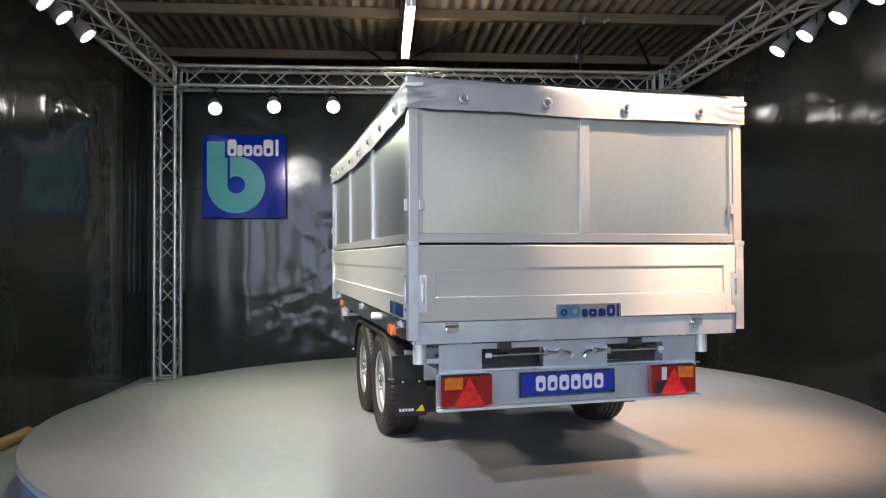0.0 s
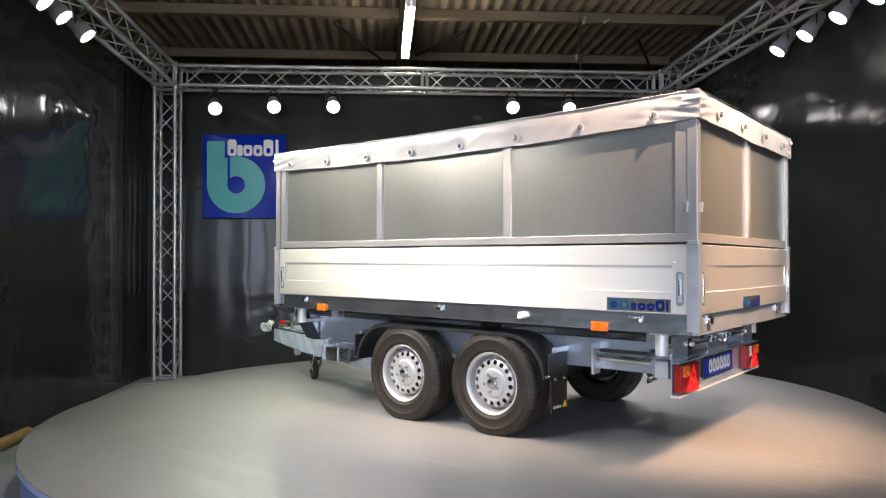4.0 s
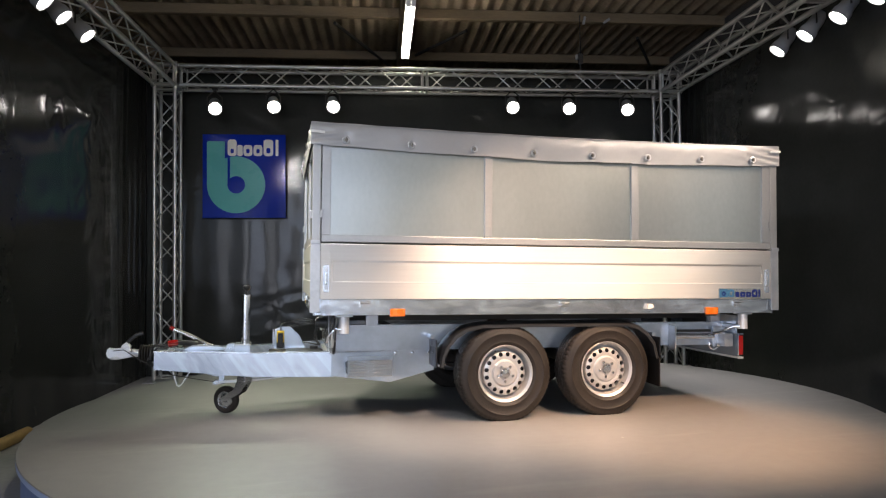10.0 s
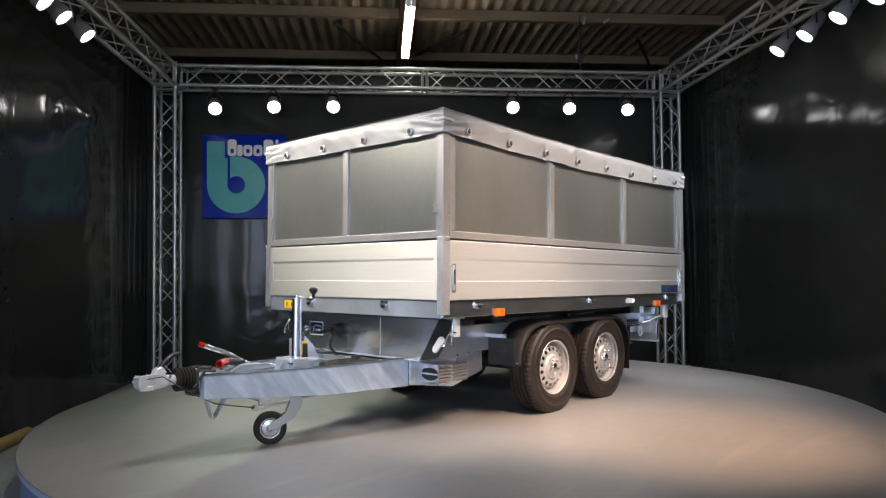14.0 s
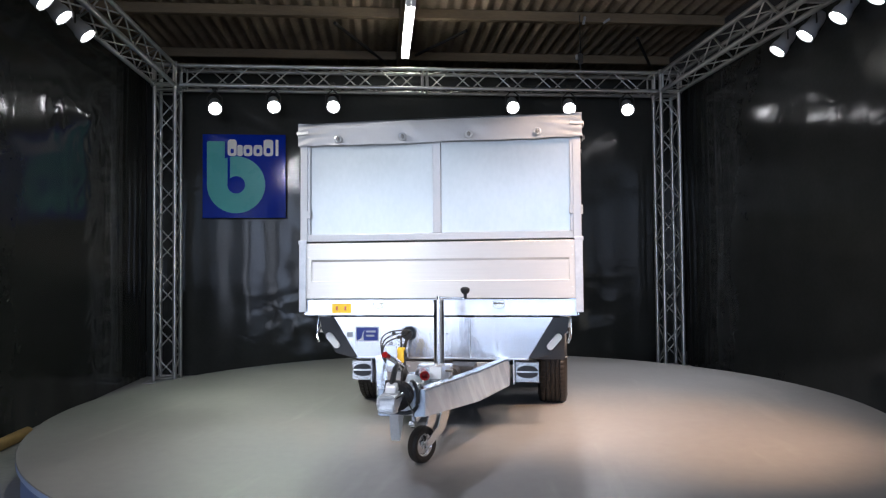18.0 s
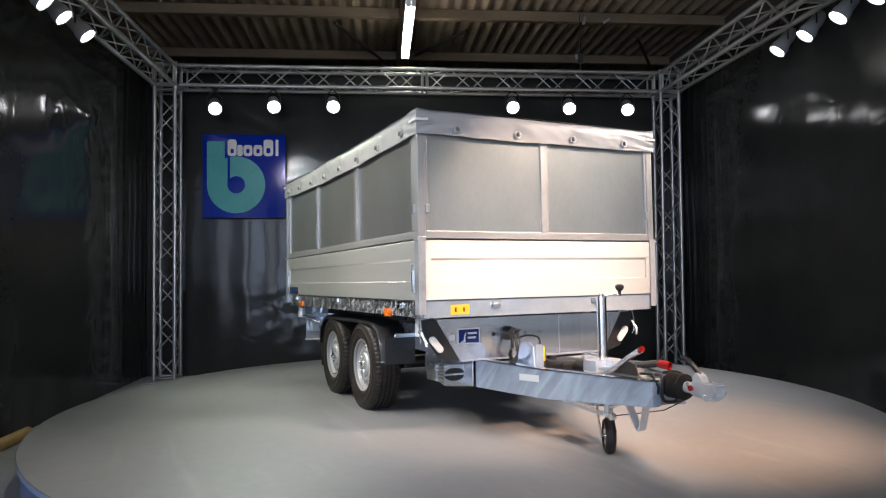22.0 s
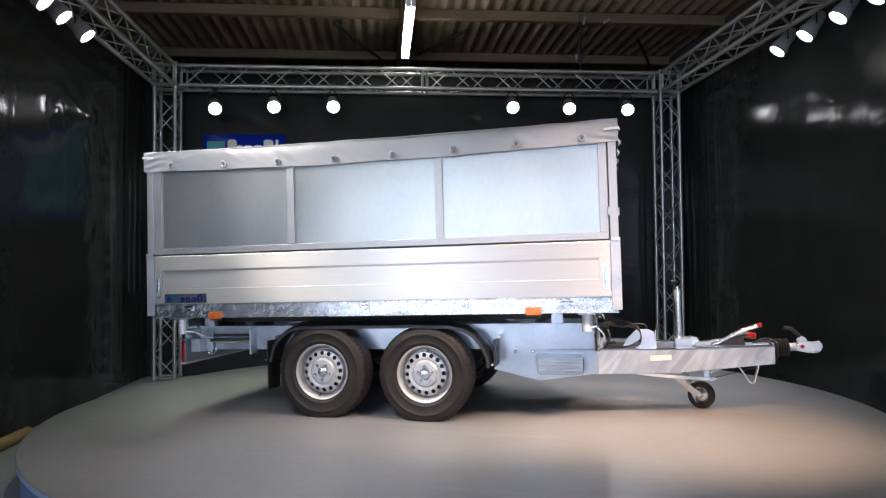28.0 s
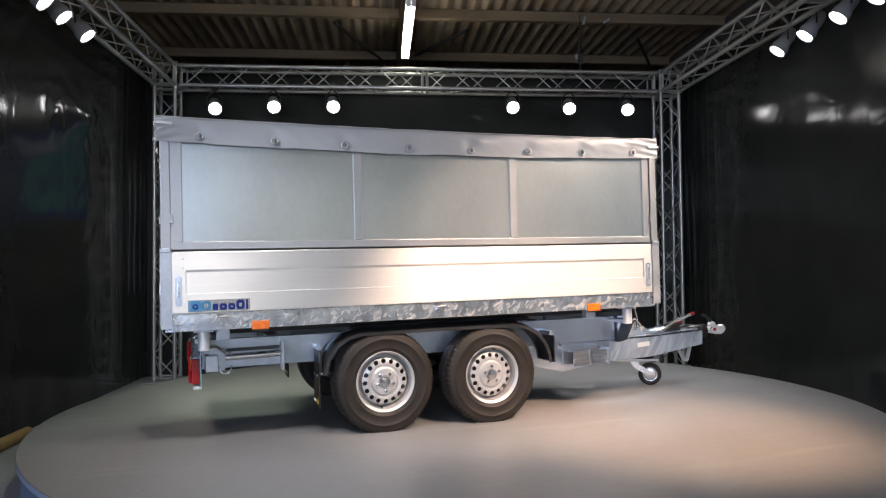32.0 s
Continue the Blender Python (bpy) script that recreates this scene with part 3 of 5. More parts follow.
# ---- sign on the rear curtain ----
def sign():
    t = thing("wall_sign", ROOM @ pose(0.882, 0.20, 2.222), "square blue sign with turquoise emblem and white bars", "sign")
    part("board", boxed(-0.515, 0.515, 0, 0.03, -0.53, 0.53, 0.004), BLUE, t)
    part("emblem_stem", plate(rounded(-0.46, -0.24, -0.12, 0.44, 0.02), 0.006, "xz", -0.0065), TURQ, t, "turquoise bar")
    bm = bmesh.new()
    ro, ri, n = 0.36, 0.11, 40
    o = [bm.verts.new((-0.10 + ro * math.cos(k * math.tau / n), -0.0075, -0.11 + ro * math.sin(k * math.tau / n))) for k in range(n)]
    i = [bm.verts.new((-0.10 + ri * math.cos(k * math.tau / n), -0.0075, -0.11 + ri * math.sin(k * math.tau / n))) for k in range(n)]
    for k in range(n):
        bm.faces.new((o[k], o[(k + 1) % n], i[(k + 1) % n], i[k]))
    part("emblem_ring", thicken(bm, 0.006), TURQ, t, "turquoise ring")
    part("emblem_slit", plate(rounded(-0.205, -0.175, -0.10, 0.235, 0.004), 0.003, "xz", -0.0145), BLUE, t, "narrow blue gap")
    for x0, x1, h in ((-0.205, -0.095, 0.21), (-0.085, -0.02, 0.14), (-0.01, 0.10, 0.14), (0.115, 0.225, 0.14), (0.24, 0.36, 0.21), (0.39, 0.425, 0.21)):
        part("white_bar", hollow_bar(x0, x1, 0.255, 0.255 + h, 0.034, -0.0055, 0.005), WHITE, t, "white bar")


# ---- the turntable ----
def turntable():
    t = thing("turntable", pose(0, 0, FLOOR), "round grey-painted turntable platform with a blue-grey edge", "turntable")
    R, h = 2.969, -FLOOR
    part("deck", lathe([(0.001, h), (1.0, h), (2.0, h), (R - 0.004, h), (R, h - 0.004), (R - 0.002, h - 0.006), (R - 0.02, h - 0.006)], 180, "z"), DISC, t, smooth=True)
    part("deck_edge", lathe([(R - 0.012, h - 0.0065), (R, h - 0.007), (R, h - 0.034), (R - 0.004, h - 0.037), (R - 0.03, h - 0.037)], 180, "z"), EDGE, t, "pale blue rounded deck edge", smooth=True)
    part("edge_band", lathe([(R - 0.026, h - 0.036), (R - 0.026, 0.012), (R - 0.06, 0.012)], 180, "z"), RIM_BLUE, t, "blue-grey band", smooth=True)
    return t


# ---- the trailer: x forward, y to its left; it stands nose up by one degree ----
TILT = pose(0.0195, 0, 0, 0, -1.014, 0)
LOW = pose(0.008, 0, 0, 0, -1.014, 0)
XR, XF, HW = -2.16, 1.19, 0.8816
SIDE_STILES = ((1.127, 1.073), (0.065, 0.013), (-0.997, -1.051), (-2.041, -2.105))
END_STILES = ((0.849, 0.812), (0.027, -0.024), (-0.812, -0.849))


def side_m(s):
    """Board axes (a along, b outward, z) on the long side s = 1 left, -1 right."""
    return Matrix(((1, 0, 0, 0), (0, s, 0, 0), (0, 0, 1, 0), (0, 0, 0, 1)))


def end_m(s):
    """Board axes (a along y, b outward along x) on the end s = 1 front, -1 rear."""
    return Matrix(((0, s, 0, 0), (1, 0, 0, 0), (0, 0, 1, 0), (0, 0, 0, 1)))


def placed(bm, m):
    bmesh.ops.transform(bm, matrix=m, verts=bm.verts)
    return bm


def pressed_board(a0, a1, z0, z1, r0, r1, q0, q1, b, depth=0.0065, thick=0.026):
    """An aluminium board with a long recess: sharp upper edge, sloping lower edge."""
    bm = bmesh.new()
    rows = [(z0, 0.004), (z0 + 0.004, 0.0), (z0 + 0.022, 0.0), (q0 + 0.001, 0.0), (q0 + 0.003, depth), (q1 - 0.012, depth), (q1 + 0.002, 0.0), (z1 - 0.012, 0.0), (z1 - 0.004, 0.0), (z1, 0.004)]
    cols = [a0, r0, r0 + 0.004, r1 - 0.004, r1, a1]
    grid = []
    for i, a in enumerate(cols):
        grid.append([bm.verts.new((a, b - (d if i in (2, 3) or d == 0.004 else 0.0), z)) for z, d in rows])
    for i in range(len(cols) - 1):
        for j in range(len(rows) - 1):
            bm.faces.new((grid[i][j], grid[i + 1][j], grid[i + 1][j + 1], grid[i][j + 1]))
    edge = [e for e in bm.edges if e.is_boundary]
    ex = bmesh.ops.extrude_edge_only(bm, edges=edge)
    for v in ex["geom"]:
        if isinstance(v, bmesh.types.BMVert):
            v.co.y = b - thick
    back = [e for e in bm.edges if e.is_boundary]
    bmesh.ops.contextual_create(bm, geom=back)
    return bm


def wheel(parent, at, s):
    """One wheel; s = 1 with its face to the left."""
    m = Matrix.Translation(at) @ pose(0, 0, 0, 0, 0, 0 if s > 0 else 180) @ pose(0, 0, 0, 0, random.uniform(0, 360), 0)
    rim = lathe([(0.1505, 0.045), (0.1515, 0.012), (0.160, 0.012), (0.166, 0.040), (0.172, 0.056), (0.178, 0.072), (0.193, 0.080), (0.196, 0.088), (0.190, 0.093), (0.181, 0.086)], 48)
    prof2 = [(0.1505, 0.045), (0.146, 0.060)]
    for a, b in zip(prof2, prof2[1:]):
        extra = lathe([a, b], 48)
        me = bpy.data.meshes.new("tmp")
        extra.to_mesh(me)
        extra.free()
        rim.from_mesh(me)
        bpy.data.meshes.remove(me)
    # dished disc with sixteen vent holes
    n = 16
    for k in range(n):
        c = k * math.tau / n
        half = math.pi / n
        rim_pts, hole_pts = [], []
        for j in range(16):
            t = j / 16 * 8
            side, f = int(t // 2), (t % 2) / 2
            if side == 0:
                r, a = 0.108 + 0.038 * f, -half
            elif side == 1:
                r, a = 0.146, -half + 2 * half * f
            elif side == 2:
                r, a = 0.146 - 0.038 * f, half
            else:
                r, a = 0.108, half - 2 * half * f
            rim_pts.append((r, c + a))
        for r, a in rim_pts:
            x, z = r * math.cos(a), r * math.sin(a)
            hx, hz = 0.128 * math.cos(c), 0.128 * math.sin(c)
            d = math.hypot(x - hx, z - hz)
            hole_pts.append((hx + (x - hx) / d * 0.0152, hz + (z - hz) / d * 0.0152))

        def dish(r):
            return 0.060 + 0.010 * math.sin(max(0, min(1, (0.146 - r) / 0.038)) * math.pi * 0.5)
        vo = [rim.verts.new((r * math.cos(a), dish(r), r * math.sin(a))) for r, a in rim_pts]
        vi = [rim.verts.new((x, dish(math.hypot(x, z)), z)) for x, z in hole_pts]
        vb = [rim.verts.new((x, dish(math.hypot(x, z)) - 0.006, z)) for x, z in hole_pts]
        for j in range(16):
            i = (j + 1) % 16
            rim.faces.new((vo[j], vo[i], vi[i], vi[j]))
            rim.faces.new((vi[j], vi[i], vb[i], vb[j]))
    extra = lathe([(0.108, 0.070), (0.092, 0.066), (0.086, 0.070), (0.080, 0.078), (0.062, 0.080), (0.040, 0.078), (0.034, 0.072), (0.001, 0.072)], 48)
    me = bpy.data.meshes.new("tmp")
    extra.to_mesh(me)
    extra.free()
    rim.from_mesh(me)
    bpy.data.meshes.remove(me)
    bmesh.ops.remove_doubles(rim, verts=rim.verts, dist=0.0004)
    w = part("wheel", rim, SILVER, parent, "silver steel rim with vent holes", m, True)
    # black backing that paints the shade seen through the vent holes
    part("brake_drum", lathe([(0.001, 0.012), (0.135, 0.012), (0.149, 0.004), (0.149, -0.06), (0.001, -0.06)], 32), PLASTIC, w, "black drum shape that stands for the shade behind the vent holes", smooth=True)
    part("hub_cap", lathe([(0.034, 0.070), (0.033, 0.088), (0.026, 0.096), (0.001, 0.098)], 20), CHROME, w, "domed zinc hub cap", smooth=True)
    bolt = mesh_of("wheel_bolt", placed(lathe([(0.011, 0.0), (0.0105, 0.016), (0.006, 0.020), (0.001, 0.020)], 6), pose(0, 0.076, 0)), CHROME)
    for k in range(5):
        a = k * math.tau / 5
        part("wheel_bolt", bolt, CHROME, w, m=Matrix.Translation((0.054 * math.cos(a), 0, 0.054 * math.sin(a))))
    part("valve", rod(bmesh.new(), (0.158, 0.05, 0.03), (0.163, 0.085, 0.03), 0.004, 8), PLASTIC, w)
    # tyre, squashed a little where it stands
    R = 0.326
    prof = [(0.186, 0.085), (0.195, 0.094), (0.210, 0.0995), (0.214, 0.1025), (0.219, 0.1005), (0.240, 0.1045), (0.262, 0.1055), (0.266, 0.1085), (0.271, 0.1085), (0.275, 0.1045), (0.292, 0.100),
            (0.300, 0.0985), (0.3115, 0.091), (0.3185, 0.083)]
    prof += [(R - 0.001, 0.070), (R, 0.055), (R - 0.009, 0.052), (R - 0.009, 0.046), (R, 0.043), (R, 0.022), (R - 0.009, 0.019), (R - 0.009, 0.012), (R, 0.009), (R, 0.0)]
    prof += [(r, -y) for r, y in prof[-2::-1]]
    tyre = lathe(prof, 240)
    for v in tyre.verts:
        r, y = math.hypot(v.co.x, v.co.z), abs(v.co.y)
        k = round(math.atan2(v.co.z, v.co.x) / math.tau * 240) % 240
        cut = 0.0
        if y > 0.054 and r > 0.308 and (k + (2 if v.co.y > 0 else 0)) % 4 == 0:
            cut = 0.0045
        elif 0.02 < y < 0.044 and (k + 1) % 5 == 0 or y < 0.01 and k % 6 == 0:
            cut = 0.0028
        v.co.x *= 1 - cut / r
        v.co.z *= 1 - cut / r
    inv = m.inverted()
    for v in tyre.verts:
        p = m @ v.co
        low = max(0.0, min(1.0, (at[2] - 0.19 - p.z) / 0.12))
        v.co.x, v.co.z, v.co.y = v.co.x * (1 + 0.022 * low), v.co.z * (1 + 0.022 * low), v.co.y * (1 + 0.06 * low)
        p = m @ v.co
        if p.z < 0.0015:
            v.co = inv @ Vector((p.x, p.y * 1.004, 0.0015))
    part("tyre", tyre, RUBBER, w, "black road tyre", smooth=True)
    return w


def decal(parent, a0, a1, z0, z1, m, sign=1):
    """A maker's mark as plain shapes: square, ring and bars; it reads from a0 to a1."""
    w = a1 - a0
    h = z1 - z0
    film = part("decal_film", placed(boxed(min(a0, a1) - 0.008, max(a0, a1) + 0.008, -0.0004, 0.0003, z0 - 0.004, z1 + 0.004), m), FILM, parent, "clear film of the maker's mark", TILT)
    t = part("decal", placed(boxed(min(a0, a0 + w * 0.2), max(a0, a0 + w * 0.2), 0, 0.0012, z0, z1), m), PALE, parent, "pale blue square of the maker's mark", TILT)
    part("decal_ring", placed(thicken_ring(a0 + w * 0.10, (z0 + z1) / 2 - 0.004, h * 0.28, h * 0.12, 0.0016), m), NAVY, t)
    for u0, u1, bh, mat in ((0.20, 0.36, 1.0, PALE), (0.385, 0.48, 0.68, NAVY), (0.50, 0.63, 0.68, NAVY), (0.65, 0.77, 0.68, NAVY), (0.79, 0.93, 1.0, NAVY), (0.955, 0.99, 1.0, NAVY)):
        x0, x1 = sorted((a0 + w * u0, a0 + w * u1))
        b = hollow_bar(x0, x1, z0 + h * 0.04, z0 + h * (0.04 + 0.92 * bh), h * 0.25, 0.0004, 0.0012)
        part("decal_bar", placed(b, m), mat, t)


def hollow_bar(x0, x1, z0, z1, stroke, y, thick):
    """A rounded bar with a small opening where it is wide enough."""
    r = min(x1 - x0, z1 - z0) * 0.32
    if x1 - x0 < 2.6 * stroke:
        return plate(rounded(x0, x1, z0, z1, r), thick, "xz", y)
    bm = bmesh.new()
    top = min(z1, z0 + (x1 - x0) * 1.15)
    loops = []
    for d in (y, y + thick):
        o = [bm.verts.new((a, d, c)) for a, c in rounded(x0, x1, z0, z1, r)]
        i = [bm.verts.new((a, d, c)) for a, c in rounded(x0 + stroke, x1 - stroke, z0 + stroke, top - stroke, min(x1 - x0 - 2 * stroke, top - z0 - 2 * stroke) * 0.4)]
        loops.append((o, i))
    n = len(loops[0][0])
    (o0, i0), (o1, i1) = loops
    for k in range(n):
        q = (k + 1) % n
        for a, b in ((o0, i0), (i0, i1), (i1, o1), (o1, o0)):
            bm.faces.new((a[k], a[q], b[q], b[k]))
    return bm


def thicken_ring(cx, cz, ro, ri, y, n=24):
    bm = bmesh.new()
    o = [bm.verts.new((cx + ro * math.cos(k * math.tau / n), y, cz + ro * math.sin(k * math.tau / n))) for k in range(n)]
    i = [bm.verts.new((cx + ri * math.cos(k * math.tau / n), y, cz + ri * math.sin(k * math.tau / n))) for k in range(n)]
    for k in range(n):
        bm.faces.new((o[k], o[(k + 1) % n], i[(k + 1) % n], i[k]))
    return thicken(bm, 0.0008)


def latch(parent, m):
    """A small over-centre latch; local x along the rail, y outward."""
    b = part("latch", boxed(-0.035, 0.035, 0, 0.006, -0.014, 0.024, 0.002), CHROME, parent, "zinc-plated side latch", m)
    part("latch_lever", plate([(-0.02, 0.006), (0.02, 0.006), (0.026, -0.012), (0.012, -0.022), (-0.026, -0.016)], 0.012, "xz", 0.006, 0.002), CHROME, b)
    part("latch_pin", rod(bmesh.new(), (-0.032, 0.012, 0.008), (0.032, 0.012, 0.008), 0.005, 8), CHROME, b, smooth=True)


def lock(parent, a, z0, z1, m):
    """A recessed slot handle in a board's end strip."""
    p = part("lock_plate", placed(plate(rounded(a - 0.019, a + 0.019, z0, z1, 0.012), 0.003, "xz", 0.0), m), GALV, parent, "galvanised lock plate", TILT)
    part("lock_slot", placed(plate(rounded(a - 0.009, a + 0.009, z0 + 0.015, z1 - 0.01, 0.008), 0.002, "xz", 0.0025), m), GALV_DULL, p)
    part("lock_lever", placed(boxed(a - 0.006, a + 0.006, 0.004, 0.010, z0 + 0.05, z1 - 0.035, 0.002), m), CHROME, p)


def cover(t):
    """The grey tarpaulin: a sagging top with a wrinkled skirt, and its turn buttons."""
    L0, L1, W = XR - 0.012, XF + 0.010, HW + 0.006
    n_long, n_short = 240, 130

    def skirt(s0, s1, m, pitch, n, seed, dip, top_dip):
        def f(i, j):
            a = s0 + (s1 - s0) * i
            e = math.sin(math.pi * i)
            low = 1.792 - dip * e + 0.003 * math.sin(a * 7.0 + seed) * e + 0.004 * noise.noise(Vector((a * 9, seed, 0)))
            high = 1.936 - top_dip * e + 0.003 * noise.noise(Vector((a * 6, seed + 3, 0)))
            z = low + (high - low) * j
            out = 0.005 * noise.noise(Vector((a * 2.6, z * 6.0, seed))) + 0.0022 * noise.noise(Vector((a * 11 + z * 16, z * 6.0, seed + 9)))
            out += 0.003 * (1 - j) * math.sin(a * 7.5 + seed) * e - 0.012 * (j ** 6)
            out *= min(1, 14 * min(i, 1 - i) + 0.12)
            d = min(a - s0, s1 - a)
            for k in range(-4, 5):
                p = a - (pitch[0] + pitch[1] * k)
                out -= 0.006 * math.exp(-(p / 0.035) ** 2) * (1 - abs(2 * j - 0.75)) - 0.005 * math.exp(-((p - 0.075) / 0.05) ** 2 - ((j - 0.62 + 2.0 * (p - 0.075)) / 0.22) ** 2)
            out += 0.006 * math.exp(-d / 0.13) * min(1, d / 0.03) * math.sin(z * 130 - d * 22 + seed + 2 * noise.noise(Vector((a * 8, z * 20, seed))))
            return m @ Vector((a, out, z))
        return sheet(n, 20, f)
    bm = bmesh.new()
    for piece in (skirt(L0, L1, Matrix.Translation((0, W, 0)) @ side_m(1), (-0.689, 0.418), n_long, 1.0, 0.036, 0.016),
                  skirt(L0, L1, Matrix.Translation((0, -W, 0)) @ side_m(-1), (-0.689, 0.418), n_long, 4.0, 0.030, 0.014),
                  skirt(-W, W, Matrix.Translation((L1, 0, 0)) @ end_m(1), (0.208, 0.415), n_short, 7.0, 0.004, 0.003),
                  skirt(-W, W, Matrix.Translation((L0, 0, 0)) @ end_m(-1), (0.208, 0.415), n_short, 11.0, 0.004, 0.006),
                  sheet(60, 34, lambda i, j: Vector((L0 + (L1 - L0) * i, -W + 2 * W * j, 1.930 - 0.016 * math.sin(math.pi * i) + 0.016 * math.sin(math.pi * j) * (0.5 + 0.5 * abs(math.sin(3 * math.pi * i))))))):
        me = bpy.data.meshes.new("tmp")
        piece.to_mesh(me)
        piece.free()
        bm.from_mesh(me)
        bpy.data.meshes.remove(me)
    c = part("cover", bm, TARP, t, "wrinkled light grey tarpaulin cover with a hanging skirt", TILT, True)
    # pale straps over the corners
    for sx in (1, -1):
        for sy in (1, -1):
            x = L1 if sx > 0 else L0
            z = 1.872 if sx > 0 else 1.895
            pts = [(x - sx * 0.085, sy * (W + 0.013), z - 0.004), (x - sx * 0.03, sy * (W + 0.013), z), (x + sx * 0.006, sy * (W + 0.008), z + 0.002), (x + sx * 0.013, sy * (W - 0.03), z), (x + sx * 0.014, sy * (W - 0.07), z + 0.004)]
            b = bmesh.new()
            lo = [b.verts.new((p[0], p[1], p[2] - 0.0075)) for p in pts]
            hi = [b.verts.new((p[0], p[1], p[2] + 0.0075)) for p in pts]
            for k in range(len(pts) - 1):
                b.faces.new((lo[k], lo[k + 1], hi[k + 1], hi[k]))
            part("corner_strap", thicken(b, 0.004), WHITE, c, "white strap round the corner")
    # turn buttons
    ring = mesh_of("eyelet", lathe([(0.010, 0.0), (0.0245, 0.0), (0.0245, 0.004), (0.019, 0.007), (0.010, 0.004)], 18), GALV_DULL, True)
    knob = mesh_of("turn_button", box(lathe([(0.001, 0.014), (0.009, 0.0135), (0.011, 0.010), (0.009, 0.004), (0.009, 0.0)], 14), -0.005, 0.005, 0.006, 0.018, -0.014, 0.014, 0.003), TARNISH, True)
    spots = []
    for s in (1, -1):
        for k in range(8):
            a = 0.983 - k * 0.418
            e = math.sin(math.pi * (a - L0) / (L1 - L0))
            spots.append(Matrix.Translation((a, s * (W + 0.008), 1.832 - 0.032 * e)) @ pose(0, 0, 0, 0, 0, 0 if s > 0 else 180))
        for k in range(4):
            spots.append(Matrix.Translation((L1 + 0.008 if s > 0 else L0 - 0.008, -0.622 + k * 0.415, 1.828 if s > 0 else 1.845)) @ pose(0, 0, 0, 0, 0, -90 if s > 0 else 90))
    for m in spots:
        e = part("eyelet", ring, GALV_DULL, c, "steel eyelet", m)
        part("turn_button", knob, TARNISH, t, "dull steel turn button holding the cover", TILT @ m)


def upper_walls(t):
    zb, z1 = 1.182, 1.86
    frames = [(side_m(1), 0.872, SIDE_STILES, XR + 0.055, XF - 0.063), (side_m(-1), 0.872, SIDE_STILES, XR + 0.055, XF - 0.063),
              (end_m(1), XF - 0.008, END_STILES, -0.849, 0.849), (end_m(-1), -XR - 0.010, END_STILES, -0.849, 0.849)]
    for m, b, stiles, a0, a1 in frames:
        part("bottom_rail", placed(boxed(a0, a1, b - 0.03, b, zb, zb + 0.045, 0.003), m), STILE, t, m=TILT)
        part("top_rail", placed(boxed(a0, a1, b - 0.03, b, z1 - 0.045, z1, 0.003), m), ALU, t, m=TILT)
        for hi, lo in stiles:
            part("stile", placed(boxed(lo, hi, b - 0.028, b - 0.0015, zb + 0.045, z1 - 0.045, 0.003), m), STILE, t, m=TILT)
        for (h0, l0), (h1, l1) in zip(stiles, stiles[1:]):
            # thin sheet, very slightly bowed
            def f(i, j, p=l0, q=h1, b=b, m=m):
                a = p + (q - p) * i
                z = zb + 0.045 + (z1 - zb - 0.09) * j
                bow = 0.003 * math.sin(math.pi * i) * math.sin(math.pi * j) + 0.0016 * noise.noise(Vector((a * 2.5, z * 3.0, b)))
                return m @ Vector((a, b - 0.016 + bow, z))
            part("sheet_panel", thicken(sheet(16, 8, f), 0.002), SHEET, t, "matt grey sheet-metal panel", TILT, True)
        # seam strip and small hinges
    for sx in (1, -1):
        for sy in (1, -1):
            x1 = (XF if sx > 0 else -XR) - 0.004
            p = part("upper_post", placed(boxed(x1 - 0.052, x1, HW - 0.052, HW - 0.004, 1.19, 1.86, 0.004), Matrix.Diagonal((sx, sy, 1, 1))), STILE, t, m=TILT)
            part("post_catch", placed(boxed(x1 - 0.066, x1 - 0.046, HW - 0.006, HW + 0.008, 1.33, 1.385, 0.003), Matrix.Diagonal((sx, sy, 1, 1))), STILE, p)
            part("post_catch", placed(boxed(x1 - 0.010, x1 + 0.010, HW - 0.075, HW - 0.05, 1.33, 1.38, 0.003), Matrix.Diagonal((sx, sy, 1, 1))), STILE, p)
            part("post_sleeve", placed(boxed(x1 - 0.05, x1 + 0.008, HW - 0.05, HW + 0.006, 1.168, 1.192, 0.003), Matrix.Diagonal((sx, sy, 1, 1))), GALV_DULL, p)


